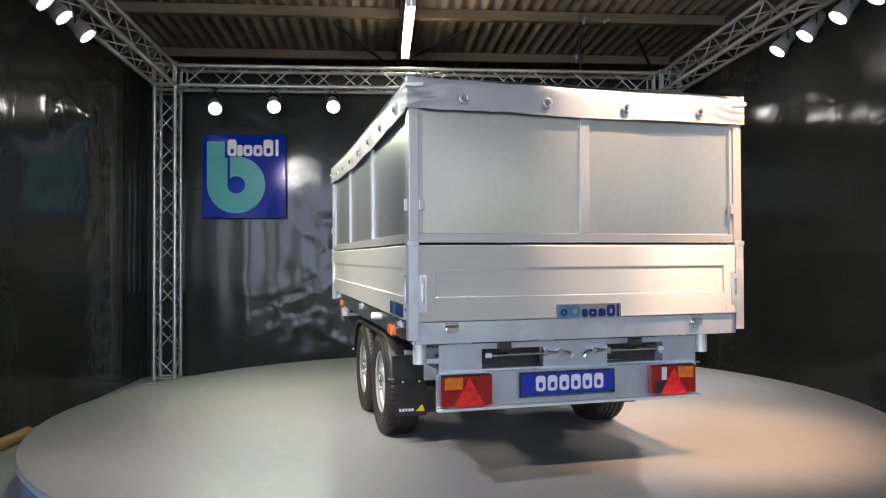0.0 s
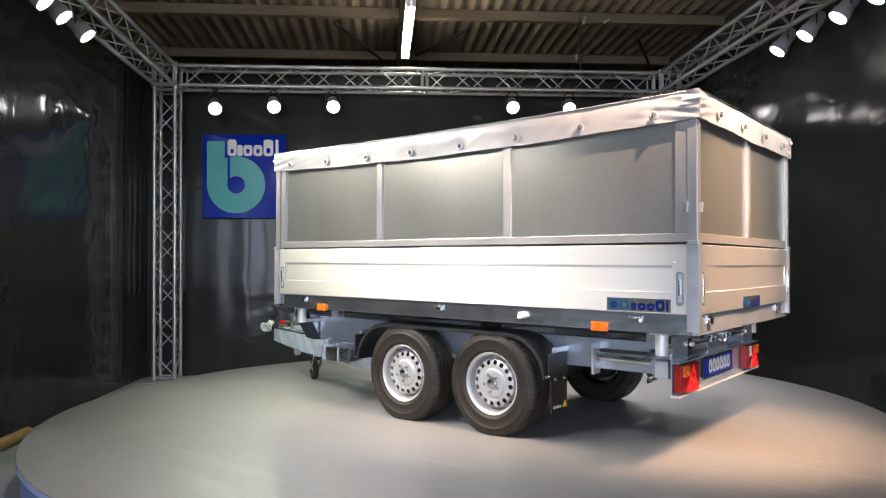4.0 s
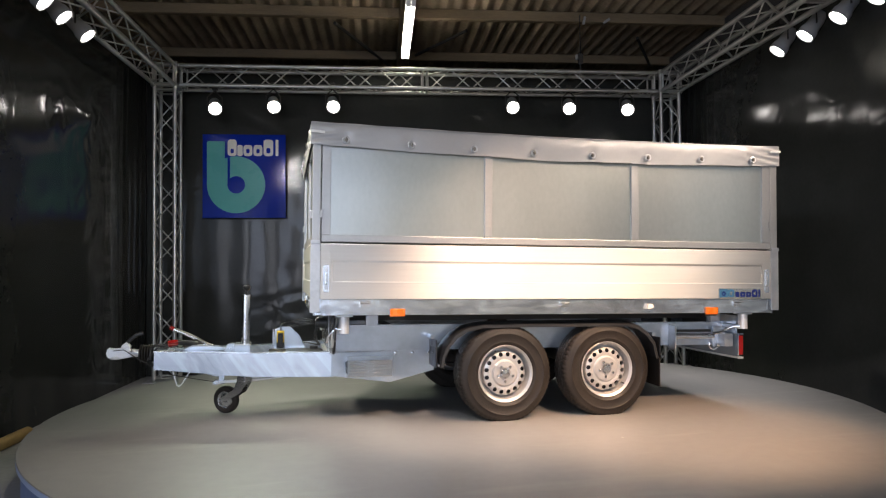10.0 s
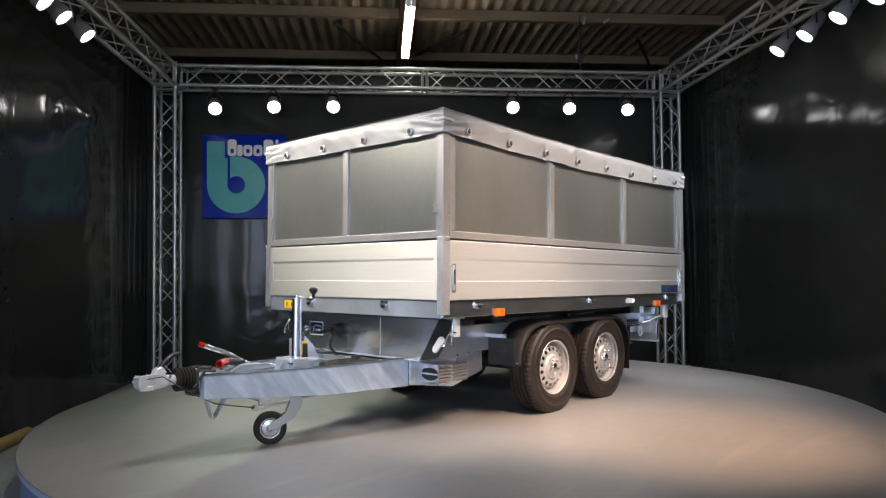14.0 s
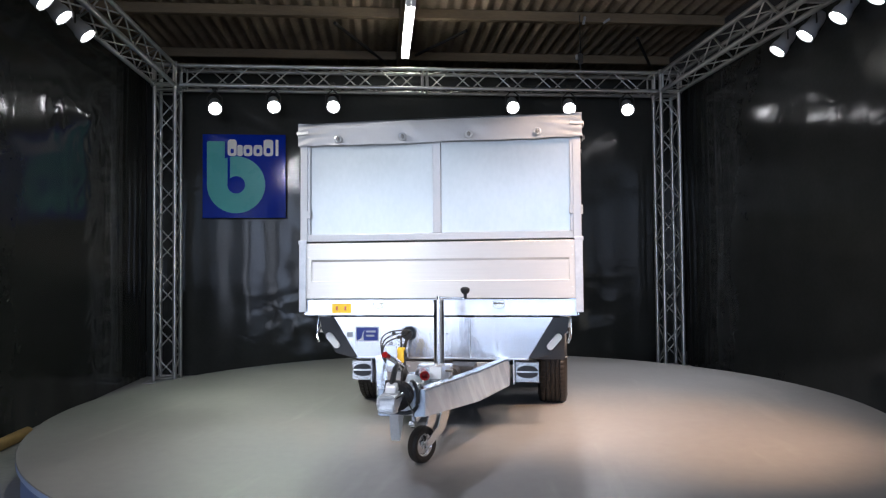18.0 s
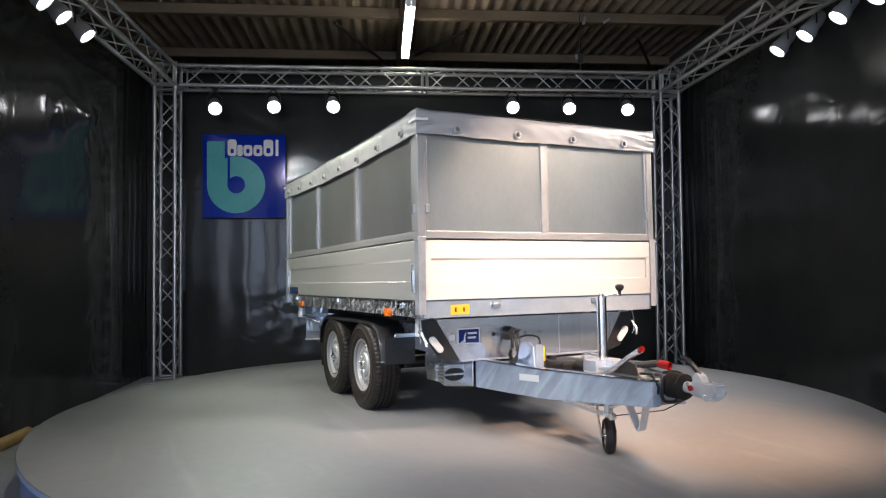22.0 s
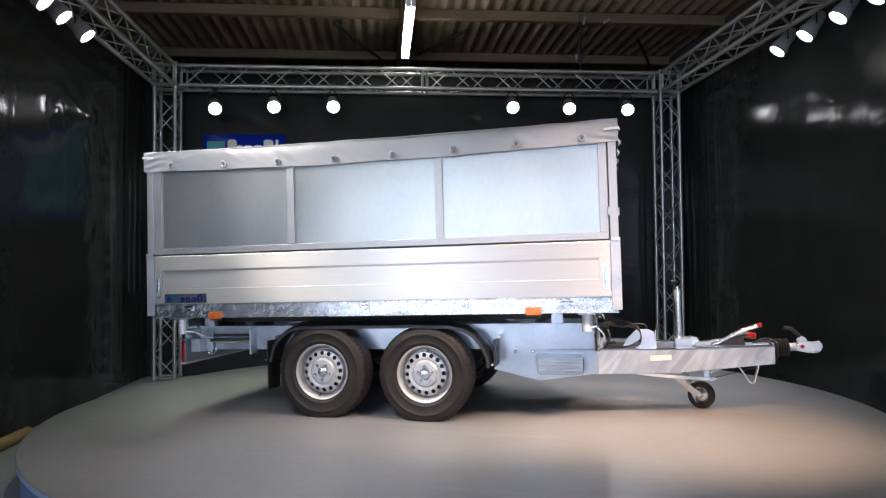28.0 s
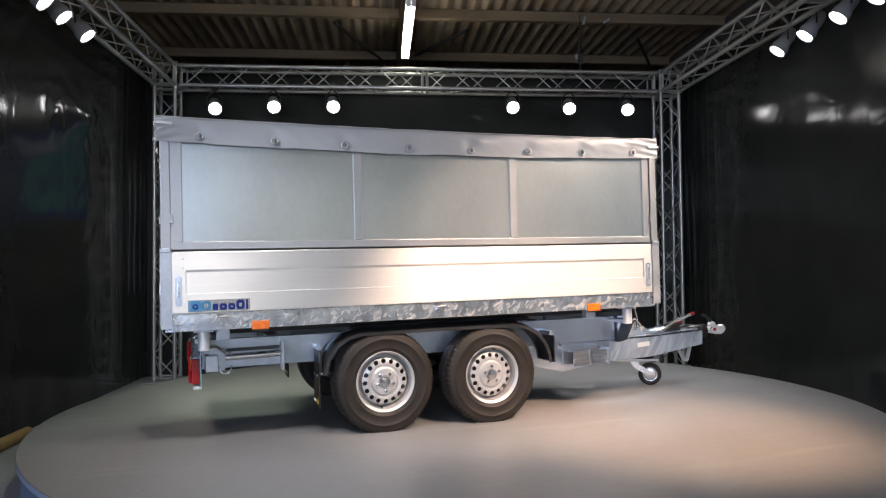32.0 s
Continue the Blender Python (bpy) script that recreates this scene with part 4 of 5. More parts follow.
def bed(t):
    # drop sides
    z0, z1 = 0.822, 1.172
    for m, b, a0, a1, r0, r1, name in ((side_m(1), 0.876, XR + 0.058, XF - 0.060, -2.030, 1.060, "side_board"), (side_m(-1), 0.876, XR + 0.058, XF - 0.060, -2.030, 1.060, "side_board"),
                                       (end_m(1), XF - 0.004, -0.838, 0.838, -0.803, 0.803, "front_board"), (end_m(-1), -XR - 0.003, -0.838, 0.838, -0.768, 0.758, "tailboard")):
        board = part(name, placed(pressed_board(a0, a1, z0, z1, r0, r1, 0.930, 1.066, b), m), BOARD, t, "pale anodised aluminium drop side", TILT)
        mm = m @ Matrix.Translation((0, b + 0.0005, 0))
        if name != "front_board":
            for a in ((1.095, -2.068) if name == "side_board" else (0.815, -0.830)):
                lock(t, a, 0.866, 1.036, mm)
        # rivets along the end strips
        rivet = mesh_of("rivet", lathe([(0.005, 0.0), (0.004, 0.002), (0.001, 0.003)], 8), ALU, True)
        for a in (a0 + 0.018 if name == "front_board" else r0 - 0.012, a1 - 0.018 if name == "front_board" else r1 + 0.012):
            for z in (0.85, 0.89, 1.08, 1.13):
                part("rivet", rivet, ALU, board, m=m @ Matrix.Translation((a, b, z)))
    # marks
    decal(t, -1.681, -2.013, 0.833, 0.892, side_m(1) @ Matrix.Translation((0, 0.8765, 0)))
    decal(t, -2.013, -1.690, 0.833, 0.892, side_m(-1) @ Matrix.Translation((0, 0.8765, 0)))
    decal(t, 0.155, -0.173, 0.822, 0.884, end_m(-1) @ Matrix.Translation((0, -XR - 0.0025, 0)))
    # lower corner posts
    for sx in (1, -1):
        for sy in (1, -1):
            x1 = (XF if sx > 0 else -XR) + 0.003
            b = boxed(x1 - 0.060, x1, HW - 0.005, HW, 0.740, 1.180, 0.001)
            box(b, x1 - 0.005, x1, HW - 0.045, HW - 0.004, 0.740, 1.180, 0.001)
            box(b, x1 - 0.045, x1 - 0.008, HW - 0.034, HW - 0.007, 0.745, 1.178)
            part("corner_post", placed(b, Matrix.Diagonal((sx, sy, 1, 1))), GALV_DULL, t, "dull galvanised corner post", TILT)
    # galvanised bed frame
    for sy in (1, -1):
        b = boxed(XR + 0.03, XF - 0.03, 0.846, 0.858, 0.720, 0.818, 0.002)
        box(b, XR + 0.03, XF - 0.03, 0.80, 0.846, 0.720, 0.728)
        box(b, XR + 0.03, XF - 0.03, 0.80, 0.858, 0.8185, 0.8215)
        part("side_rail", placed(b, side_m(sy)), RAIL if sy > 0 else RAIL_WORN, t, "galvanised bed rail" if sy > 0 else "galvanised bed rail with pale flecks", TILT)
    for sx in (1, -1):
        x = (XF if sx > 0 else -XR)
        b = boxed(-0.845, 0.845, x - 0.030, x - 0.018, 0.718, 0.818, 0.002)
        box(b, -0.80, 0.80, x - 0.09, x - 0.031, 0.720, 0.728)
        part("end_rail", placed(b, end_m(sx)), GALV, t, "galvanised bed rail", TILT)
    part("bed_floor", boxed(XR + 0.04, XF - 0.04, -0.84, 0.84, 0.795, 0.815), GALV_DULL, t, m=TILT)
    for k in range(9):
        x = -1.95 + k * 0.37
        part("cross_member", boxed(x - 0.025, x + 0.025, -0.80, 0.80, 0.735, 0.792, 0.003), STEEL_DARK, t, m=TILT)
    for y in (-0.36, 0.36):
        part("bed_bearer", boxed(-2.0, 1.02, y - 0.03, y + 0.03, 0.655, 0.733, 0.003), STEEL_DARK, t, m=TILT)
    # latches
    for s in (1, -1):
        for x in (0.850, -0.502, -1.832):
            latch(t, TILT @ Matrix.Translation((x, s * 0.858, 0.786)) @ pose(0, 0, 0, 0, 0, 0 if s > 0 else 180))
    for y in (-0.37, 0.378):
        latch(t, TILT @ Matrix.Translation((XF - 0.018, y, 0.784)) @ pose(0, 0, 0, 0, 0, -90))
    for y in (0.679, -0.610):
        latch(t, TILT @ Matrix.Translation((XR + 0.018, y, 0.788)) @ pose(0, 0, 0, 0, 0, 90))
    part("rope_hook", plate([(-1.165, 0.765), (-1.135, 0.750), (-1.105, 0.752), (-1.118, 0.790), (-1.150, 0.788)], 0.03, "xz", 0.858, 0.004), WHITE, t, "white rope hook", TILT)
    # side markers
    for s in (1, -1):
        for x in (0.64, -1.624):
            mk = part("side_marker", placed(boxed(x - 0.049, x + 0.049, 0.857, 0.872, 0.712, 0.762, 0.004), side_m(s)), ORANGE, t, "orange side marker reflector", TILT)
            part("marker_base", placed(boxed(x - 0.044, x + 0.044, 0.846, 0.858, 0.700, 0.7195), side_m(s)), PLASTIC, mk)
    st = part("warning_sticker", placed(boxed(-0.672, -0.548, XF - 0.0178, XF - 0.0165, 0.734, 0.792), end_m(1)), YELLOW, t, "yellow warning sticker", TILT)
    for y in (-0.64, -0.585):
        part("sticker_mark", placed(boxed(y - 0.006, y + 0.006, XF - 0.0165, XF - 0.0158, 0.75, 0.775), end_m(1)), RED, st)


def chassis(t):
    for s in (1, -1):
        # side member as a channel
        b = boxed(-1.93, 1.02, 0.552, 0.560, 0.462, 0.628)
        box(b, -1.93, 1.02, 0.505, 0.552, 0.462, 0.470)
        box(b, -1.93, 1.02, 0.505, 0.560, 0.6285, 0.6365, 0.001)
        part("chassis_rail", placed(b, side_m(s)), GALV, t, "galvanised chassis side member", LOW)
        # bed supports
        for x in (0.782, -1.81):
            part("bed_support", placed(boxed(x - 0.04, x + 0.04, 0.56, 0.62, 0.637, 0.716, 0.003), side_m(s)), GALV, t, m=LOW)
        # pivot sockets at the four corners
        for x in (0.985, -1.925):
            p = part("pivot_socket", placed(rod(bmesh.new(), (x, 0.78, 0.600), (x, 0.78, 0.716), 0.034, 16), side_m(s)), CAST, t, "pale round pivot socket", LOW, True)
            part("pivot_arm", placed(boxed(x - 0.018, x + 0.018, 0.52, 0.775, 0.60, 0.625, 0.003), side_m(s)), GALV_DULL, p)
            part("pivot_flange", placed(boxed(x - 0.055, x + 0.055, 0.745, 0.815, 0.706, 0.718, 0.002), side_m(s)), GALV_DULL, p)
        part("pin_handle", placed(sweep([(0.985, 0.80, 0.62), (1.04, 0.80, 0.632), (1.085, 0.80, 0.585), (1.095, 0.79, 0.545)], 0.009), side_m(s)), CHROME, t, "bent pin handle", LOW, True)
        part("pin_chain", placed(sweep([(1.03, 0.81, 0.71), (1.045, 0.815, 0.64), (1.05, 0.81, 0.57), (1.04, 0.80, 0.55)], 0.005, 6), side_m(s)), CHROME, t, "securing chain", LOW, True)
        part("rear_pin_handle", placed(sweep([(-1.925, 0.80, 0.62), (-1.86, 0.76, 0.615), (-1.80, 0.68, 0.565), (-1.77, 0.64, 0.555)], 0.010), side_m(s)), CHROME, t, "bent pin handle", LOW, True)
        # stowed support leg beside the rear of the chassis
        g = part("support_leg", placed(rod(bmesh.new(), (-1.47, 0.61, 0.535), (-1.80, 0.61, 0.530), 0.019, 14), side_m(s)), CHROME, t, "stowed round support leg", LOW, True)
        part("leg_bracket", placed(boxed(-1.466, -1.452, 0.56, 0.65, 0.435, 0.615, 0.002), side_m(s)), GALV_DULL, g)
        part("leg_guide", placed(boxed(-1.79, -1.475, 0.562, 0.59, 0.562, 0.580, 0.002), side_m(s)), STEEL_DARK, g)
        part("leg_loop", placed(sweep(arc((-1.80, 0.468), 0.036, 20, -200, 10, "xz", 0.61), 0.006, 6), side_m(s)), CHROME, g, "bent wire loop", smooth=True)
        part("leg_foot", placed(boxed(-1.90, -1.80, 0.585, 0.60, 0.45, 0.60, 0.003), side_m(s)), GALV, g)
        # deep side plate of the drawbar under the rail
        side = plate([(1.04, 0.442), (0.325, 0.455), (0.322, 0.309), (0.635, 0.231), (1.04, 0.283)], 0.008, "xz", 0.452, 0.001)
        sp = part("drawbar_cheek", placed(side, side_m(s)), GALV, t, "galvanised drawbar cheek plate", LOW)
        bolt = mesh_of("bolt", lathe([(0.013, 0.0), (0.013, 0.006), (0.008, 0.009), (0.001, 0.010)], 6), CHROME)
        for x, z in ((0.36, 0.432), (0.48, 0.432), (0.60, 0.432)):
            part("bolt", bolt, CHROME, sp, m=side_m(s) @ Matrix.Translation((x, 0.460, z)))
        # wheel chock in its holder
        c = part("chock_holder", placed(boxed(0.62, 0.93, 0.462, 0.475, 0.288, 0.415, 0.002), side_m(s)), GALV_DULL, t, "dull galvanised holder with a wheel chock", LOW)
        ch = bmesh.new()
        box(ch, 0.64, 0.936, 0.478, 0.590, 0.392, 0.400, 0.002)
        box(ch, 0.64, 0.936, 0.478, 0.590, 0.290, 0.298, 0.002)
        box(ch, 0.64, 0.936, 0.584, 0.590, 0.2985, 0.3915, 0.001)
        box(ch, 0.775, 0.80, 0.5895, 0.602, 0.292, 0.398, 0.003)
        for z in (0.312, 0.332, 0.352, 0.372):
            box(ch, 0.648, 0.768, 0.5895, 0.596, z, z + 0.009, 0.002)
            box(ch, 0.808, 0.930, 0.5895, 0.597, z, z + 0.011, 0.002)
        part("chock_shell", placed(ch, side_m(s)), CHROME, c)
        face = placed(boxed(0.462, 0.610, 0.936, 0.942, 0.284, 0.410, 0.002), Matrix(((0, 1, 0, 0), (1, 0, 0, 0), (0, 0, 1, 0), (0, 0, 0, 1))))
        fp = part("chock_face", placed(face, side_m(s)), CHROME, c, "bright chock front plate")
        # the slot isn't cut: two black half ovals paint its dark inside
        for z in (1, -1):
            pts = [(0.537 + 0.066 * math.cos(k * math.pi / 16), 0.349 + z * (0.006 + 0.034 * math.sin(k * math.pi / 16))) for k in range(17)]
            part("chock_slot", placed(plate(pts, 0.003, "yz", 0.9425), side_m(s)), PLASTIC, c, "black plate for the shade in the oval slot")
        # V-shaped drawbar beams
        b = bmesh.new()
        prof = ((1.02, 0.402, 0.272, 0.440), (1.55, 0.262, 0.262, 0.425), (2.235, 0.082, 0.304, 0.426))
        ring = []
        for x, y, za, zc in prof:
            ring.append([b.verts.new((x, y + 0.028, za)), b.verts.new((x, y + 0.028, zc)), b.verts.new((x, y - 0.028, zc)), b.verts.new((x, y - 0.028, za))])
        for p, q in zip(ring, ring[1:]):
            for k in range(4):
                b.faces.new((p[k], p[(k + 1) % 4], q[(k + 1) % 4], q[k]))
        b.faces.new(ring[0][::-1])
        b.faces.new(ring[-1])
        bmesh.ops.bevel(b, geom=[e for e in b.edges], offset=0.004, segments=2, affect="EDGES")
        beam = part("drawbar_beam", placed(b, side_m(s)), BEAM, t, "galvanised V drawbar beam", LOW)
        lip = bmesh.new()
        for (x0, y0, _, c0), (x1, y1, _, c1) in zip(prof, prof[1:]):
            vs = [lip.verts.new(v) for v in ((x0, y0 + 0.032, c0 + 0.001), (x1, y1 + 0.032, c1 + 0.001), (x1, y1 - 0.02, c1 + 0.001), (x0, y0 - 0.02, c0 + 0.001))]
            lip.faces.new(vs)
        part("beam_lip", placed(thicken(lip, 0.006), side_m(s)), CHROME, beam, "bright top flange")
        # front position lamp on its dark bracket
        br = plate([(0.60, 0.445), (0.545, 0.445), (0.70, 0.70), (0.80, 0.70), (0.79, 0.62), (0.69, 0.47)], 0.012, "yz", 1.030, 0.002)
        bk = part("lamp_bracket", placed(br, side_m(s)), PLASTIC, t, "black slanting lamp bracket", LOW)
        oval = []
        for k in range(28):
            a = k * math.tau / 28
            u, v = 0.022 * math.cos(a), 0.022 * math.sin(a) + (0.038 if math.sin(a) >= 0 else -0.038)
            oval.append((u, v))
        lampm = side_m(s) @ Matrix.Translation((1.043, 0.708, 0.550)) @ pose(0, 0, 0, -40)
        part("position_lamp", placed(plate(oval, 0.016, "yz", 0.0, 0.004), lampm), WHITE, bk, "white oval position lamp")
    # front closing plate
    fp = part("front_plate", plate([(-0.705, 0.700), (0.705, 0.700), (0.545, 0.445), (-0.545, 0.445)], 0.006, "yz", 1.036), STREAKED, t, "galvanised front plate with run marks", LOW)
    part("front_lip", boxed(1.02, 1.055, -0.55, 0.55, 0.437, 0.446, 0.001), GALV, fp)
    part("front_sheen_seam", boxed(1.0415, 1.044, 0.185, 0.189, 0.45, 0.69), GALV_DULL, fp, "vertical weld seam")
    bd = bmesh.new()
    for y0, y1, z0, z1 in ((-0.559, -0.405, 0.6325, 0.639), (-0.559, -0.405, 0.543, 0.5495), (-0.559, -0.5525, 0.5495, 0.6325), (-0.4115, -0.405, 0.5495, 0.6325)):
        box(bd, 1.0425, 1.0435, y0, y1, z0, z1)
    part("decal_border", bd, WHITE, fp, "white border of the decal")
    part("pump_housing", boxed(1.075, 1.34, 0.0, 0.235, 0.335, 0.428, 0.02), PLASTIC, t, "black pump housing between the beams", LOW)
    part("pump_cap", rod(bmesh.new(), (1.14, 0.06, 0.426), (1.14, 0.06, 0.448), 0.030, 16), PLASTIC, t, m=LOW, smooth=True)
    part("pump_motor", rod(bmesh.new(), (1.34, 0.12, 0.395), (1.46, 0.12, 0.395), 0.042, 18), STEEL_DARK, t, "dark round pump motor", LOW, True)
    dc = part("blue_decal", boxed(1.0425, 1.0437, -0.552, -0.412, 0.550, 0.632), NAVY, t, "dark blue decal with white bars", LOW)
    part("decal_bar", boxed(1.0435, 1.0445, -0.490, -0.425, 0.602, 0.614), WHITE, dc)
    part("decal_bar", boxed(1.0435, 1.0445, -0.490, -0.435, 0.575, 0.587), WHITE, dc)
    part("decal_bar", plate([(-0.545, 0.553), (-0.505, 0.553), (-0.508, 0.585), (-0.498, 0.62), (-0.512, 0.60), (-0.520, 0.565)], 0.001, "yz", 1.0436), WHITE, dc)
    for y in (-0.307, -0.073, 0.039):
        part("plug_hole", placed(rod(bmesh.new(), (0, 0, 0), (0.004, 0, 0), 0.012 if y < -0.2 else 0.005, 14), Matrix.Translation((1.0415, y, 0.595))), PLASTIC, fp)
    part("socket", placed(lathe([(0.046, 0.0), (0.046, 0.02), (0.038, 0.045), (0.036, 0.075), (0.001, 0.078)], 20, "x"), Matrix.Translation((1.042, -0.206, 0.598))), PLASTIC, fp, "black round cable socket", smooth=True)
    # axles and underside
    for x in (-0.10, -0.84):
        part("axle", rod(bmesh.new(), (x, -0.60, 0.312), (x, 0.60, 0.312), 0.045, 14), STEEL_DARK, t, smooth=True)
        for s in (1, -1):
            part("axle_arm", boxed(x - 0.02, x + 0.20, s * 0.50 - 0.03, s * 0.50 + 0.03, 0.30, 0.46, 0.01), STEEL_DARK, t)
    for x in (0.6, -0.47, -1.45):
        part("chassis_cross_member", boxed(x - 0.04, x + 0.04, -0.552, 0.552, 0.475, 0.60, 0.004), GALV_DULL, t, m=LOW)
    ribs = []
    for k in range(118):
        ribs += [(0.0135, k * 0.011), (0.0135, k * 0.011 + 0.006), (0.0095, k * 0.011 + 0.0075), (0.0095, k * 0.011 + 0.0105)]
    part("cable_conduit", placed(lathe(ribs, 10, "x"), Matrix.Translation((-1.02, -0.585, 0.668))), PLASTIC, t, "black corrugated cable conduit", LOW, True)
    part("small_label", boxed(1.0422, 1.0432, -0.618, -0.578, 0.570, 0.604), WHITE, fp, "small white label")
    part("tipping_ram", rod(bmesh.new(), (-0.15, 0, 0.33), (-0.30, 0, 0.65), 0.075, 20), STEEL_DARK, t, "dark tipping ram", LOW, True)


def mudguards(t):
    path = [(0.356, 0.369), (0.345, 0.44), (0.31, 0.515), (0.25, 0.585), (0.17, 0.630), (0.07, 0.652), (-0.20, 0.656), (-0.47, 0.656), (-0.75, 0.656), (-1.00, 0.654), (-1.09, 0.630), (-1.16, 0.580), (-1.215, 0.510), (-1.242, 0.403)]
    for s in (1, -1):
        bm = bmesh.new()
        cross = [(0.585, -0.012), (0.59, 0.0), (0.66, 0.004), (0.70, 0.012), (0.74, 0.004), (0.785, 0.0), (0.797, -0.008), (0.798, -0.028)]
        rows = []
        for i, (x, z) in enumerate(path):
            x0, z0 = path[max(i - 1, 0)]
            x1, z1 = path[min(i + 1, len(path) - 1)]
            n = Vector((z1 - z0, 0, -(x1 - x0))).normalized()
            if n.dot(Vector((x + 0.45, 0, z - 0.3))) < 0:
                n = -n
            rows.append([bm.verts.new((x + n.x * h, y, z + n.z * h)) for y, h in cross])
        for a, b in zip(rows, rows[1:]):
            for k in range(len(cross) - 1):
                bm.faces.new((a[k], a[k + 1], b[k + 1], b[k]))
        g = part("mudguard", placed(thicken(bm, 0.004), side_m(s)), PLASTIC, t, "black plastic tandem mudguard", LOW, True)
        f = part("mud_flap", placed(boxed(-1.262, -1.254, 0.588, 0.772, 0.196, 0.415, 0.002), side_m(s)), RUBBER, t, "black rubber mud flap", LOW)
        for y in (0.63, 0.73):
            part("flap_bolt", placed(lathe([(0.010, 0.0), (0.008, -0.005), (0.001, -0.006)], 8, "x"), side_m(s) @ Matrix.Translation((-1.263, y, 0.395))), CHROME, f)
        part("flap_triangle", placed(plate([(0.600, 0.222), (0.655, 0.222), (0.615, 0.262)] if s > 0 else [(0.760, 0.222), (0.705, 0.222), (0.745, 0.262)], 0.0015, "yz", -1.2650), side_m(s)), YELLOW, f, "yellow triangle")
        for k in range(5):
            y = (0.745 - k * 0.018) if s > 0 else (0.60 + k * 0.018)
            part("flap_bar", placed(boxed(-1.2645, -1.2630, y - 0.006, y + 0.006, 0.224, 0.240), side_m(s)), WHITE, f)
        for x, z in ((-1.243, 0.562), (0.39, 0.562)):
            st = part("guard_strut", placed(boxed(x - 0.012, x + 0.012, 0.50, 0.715, z - 0.014, z + 0.014, 0.003), side_m(s)), GALV, g, "galvanised mudguard strut")
        for x, z in ((0.366, 0.385), (-1.25, 0.415)):
            part("guard_bolt", placed(rod(bmesh.new(), (x, 0.78, z), (x, 0.812, z), 0.008, 8), side_m(s)), CHROME, g)
        part("guard_apron", placed(boxed(0.372, 0.380, 0.560, 0.785, 0.365, 0.548, 0.004), side_m(s)), PLASTIC, g)
        part("rear_apron", placed(boxed(-1.254, -1.246, 0.575, 0.790, 0.40, 0.548, 0.004), side_m(s)), PLASTIC, g)
        for x, z in ((0.379, 0.475), (-1.257, 0.485)):
            b = bmesh.new()
            for y0, y1, z0, z1 in ((0.615, 0.705, -0.024, -0.019), (0.615, 0.705, 0.019, 0.024), (0.615, 0.620, -0.019, 0.019), (0.700, 0.705, -0.019, 0.019)):
                box(b, x, x + 0.004, y0, y1, z + z0, z + z1)
            part("apron_ridge", placed(b, side_m(s)), PLASTIC, g)


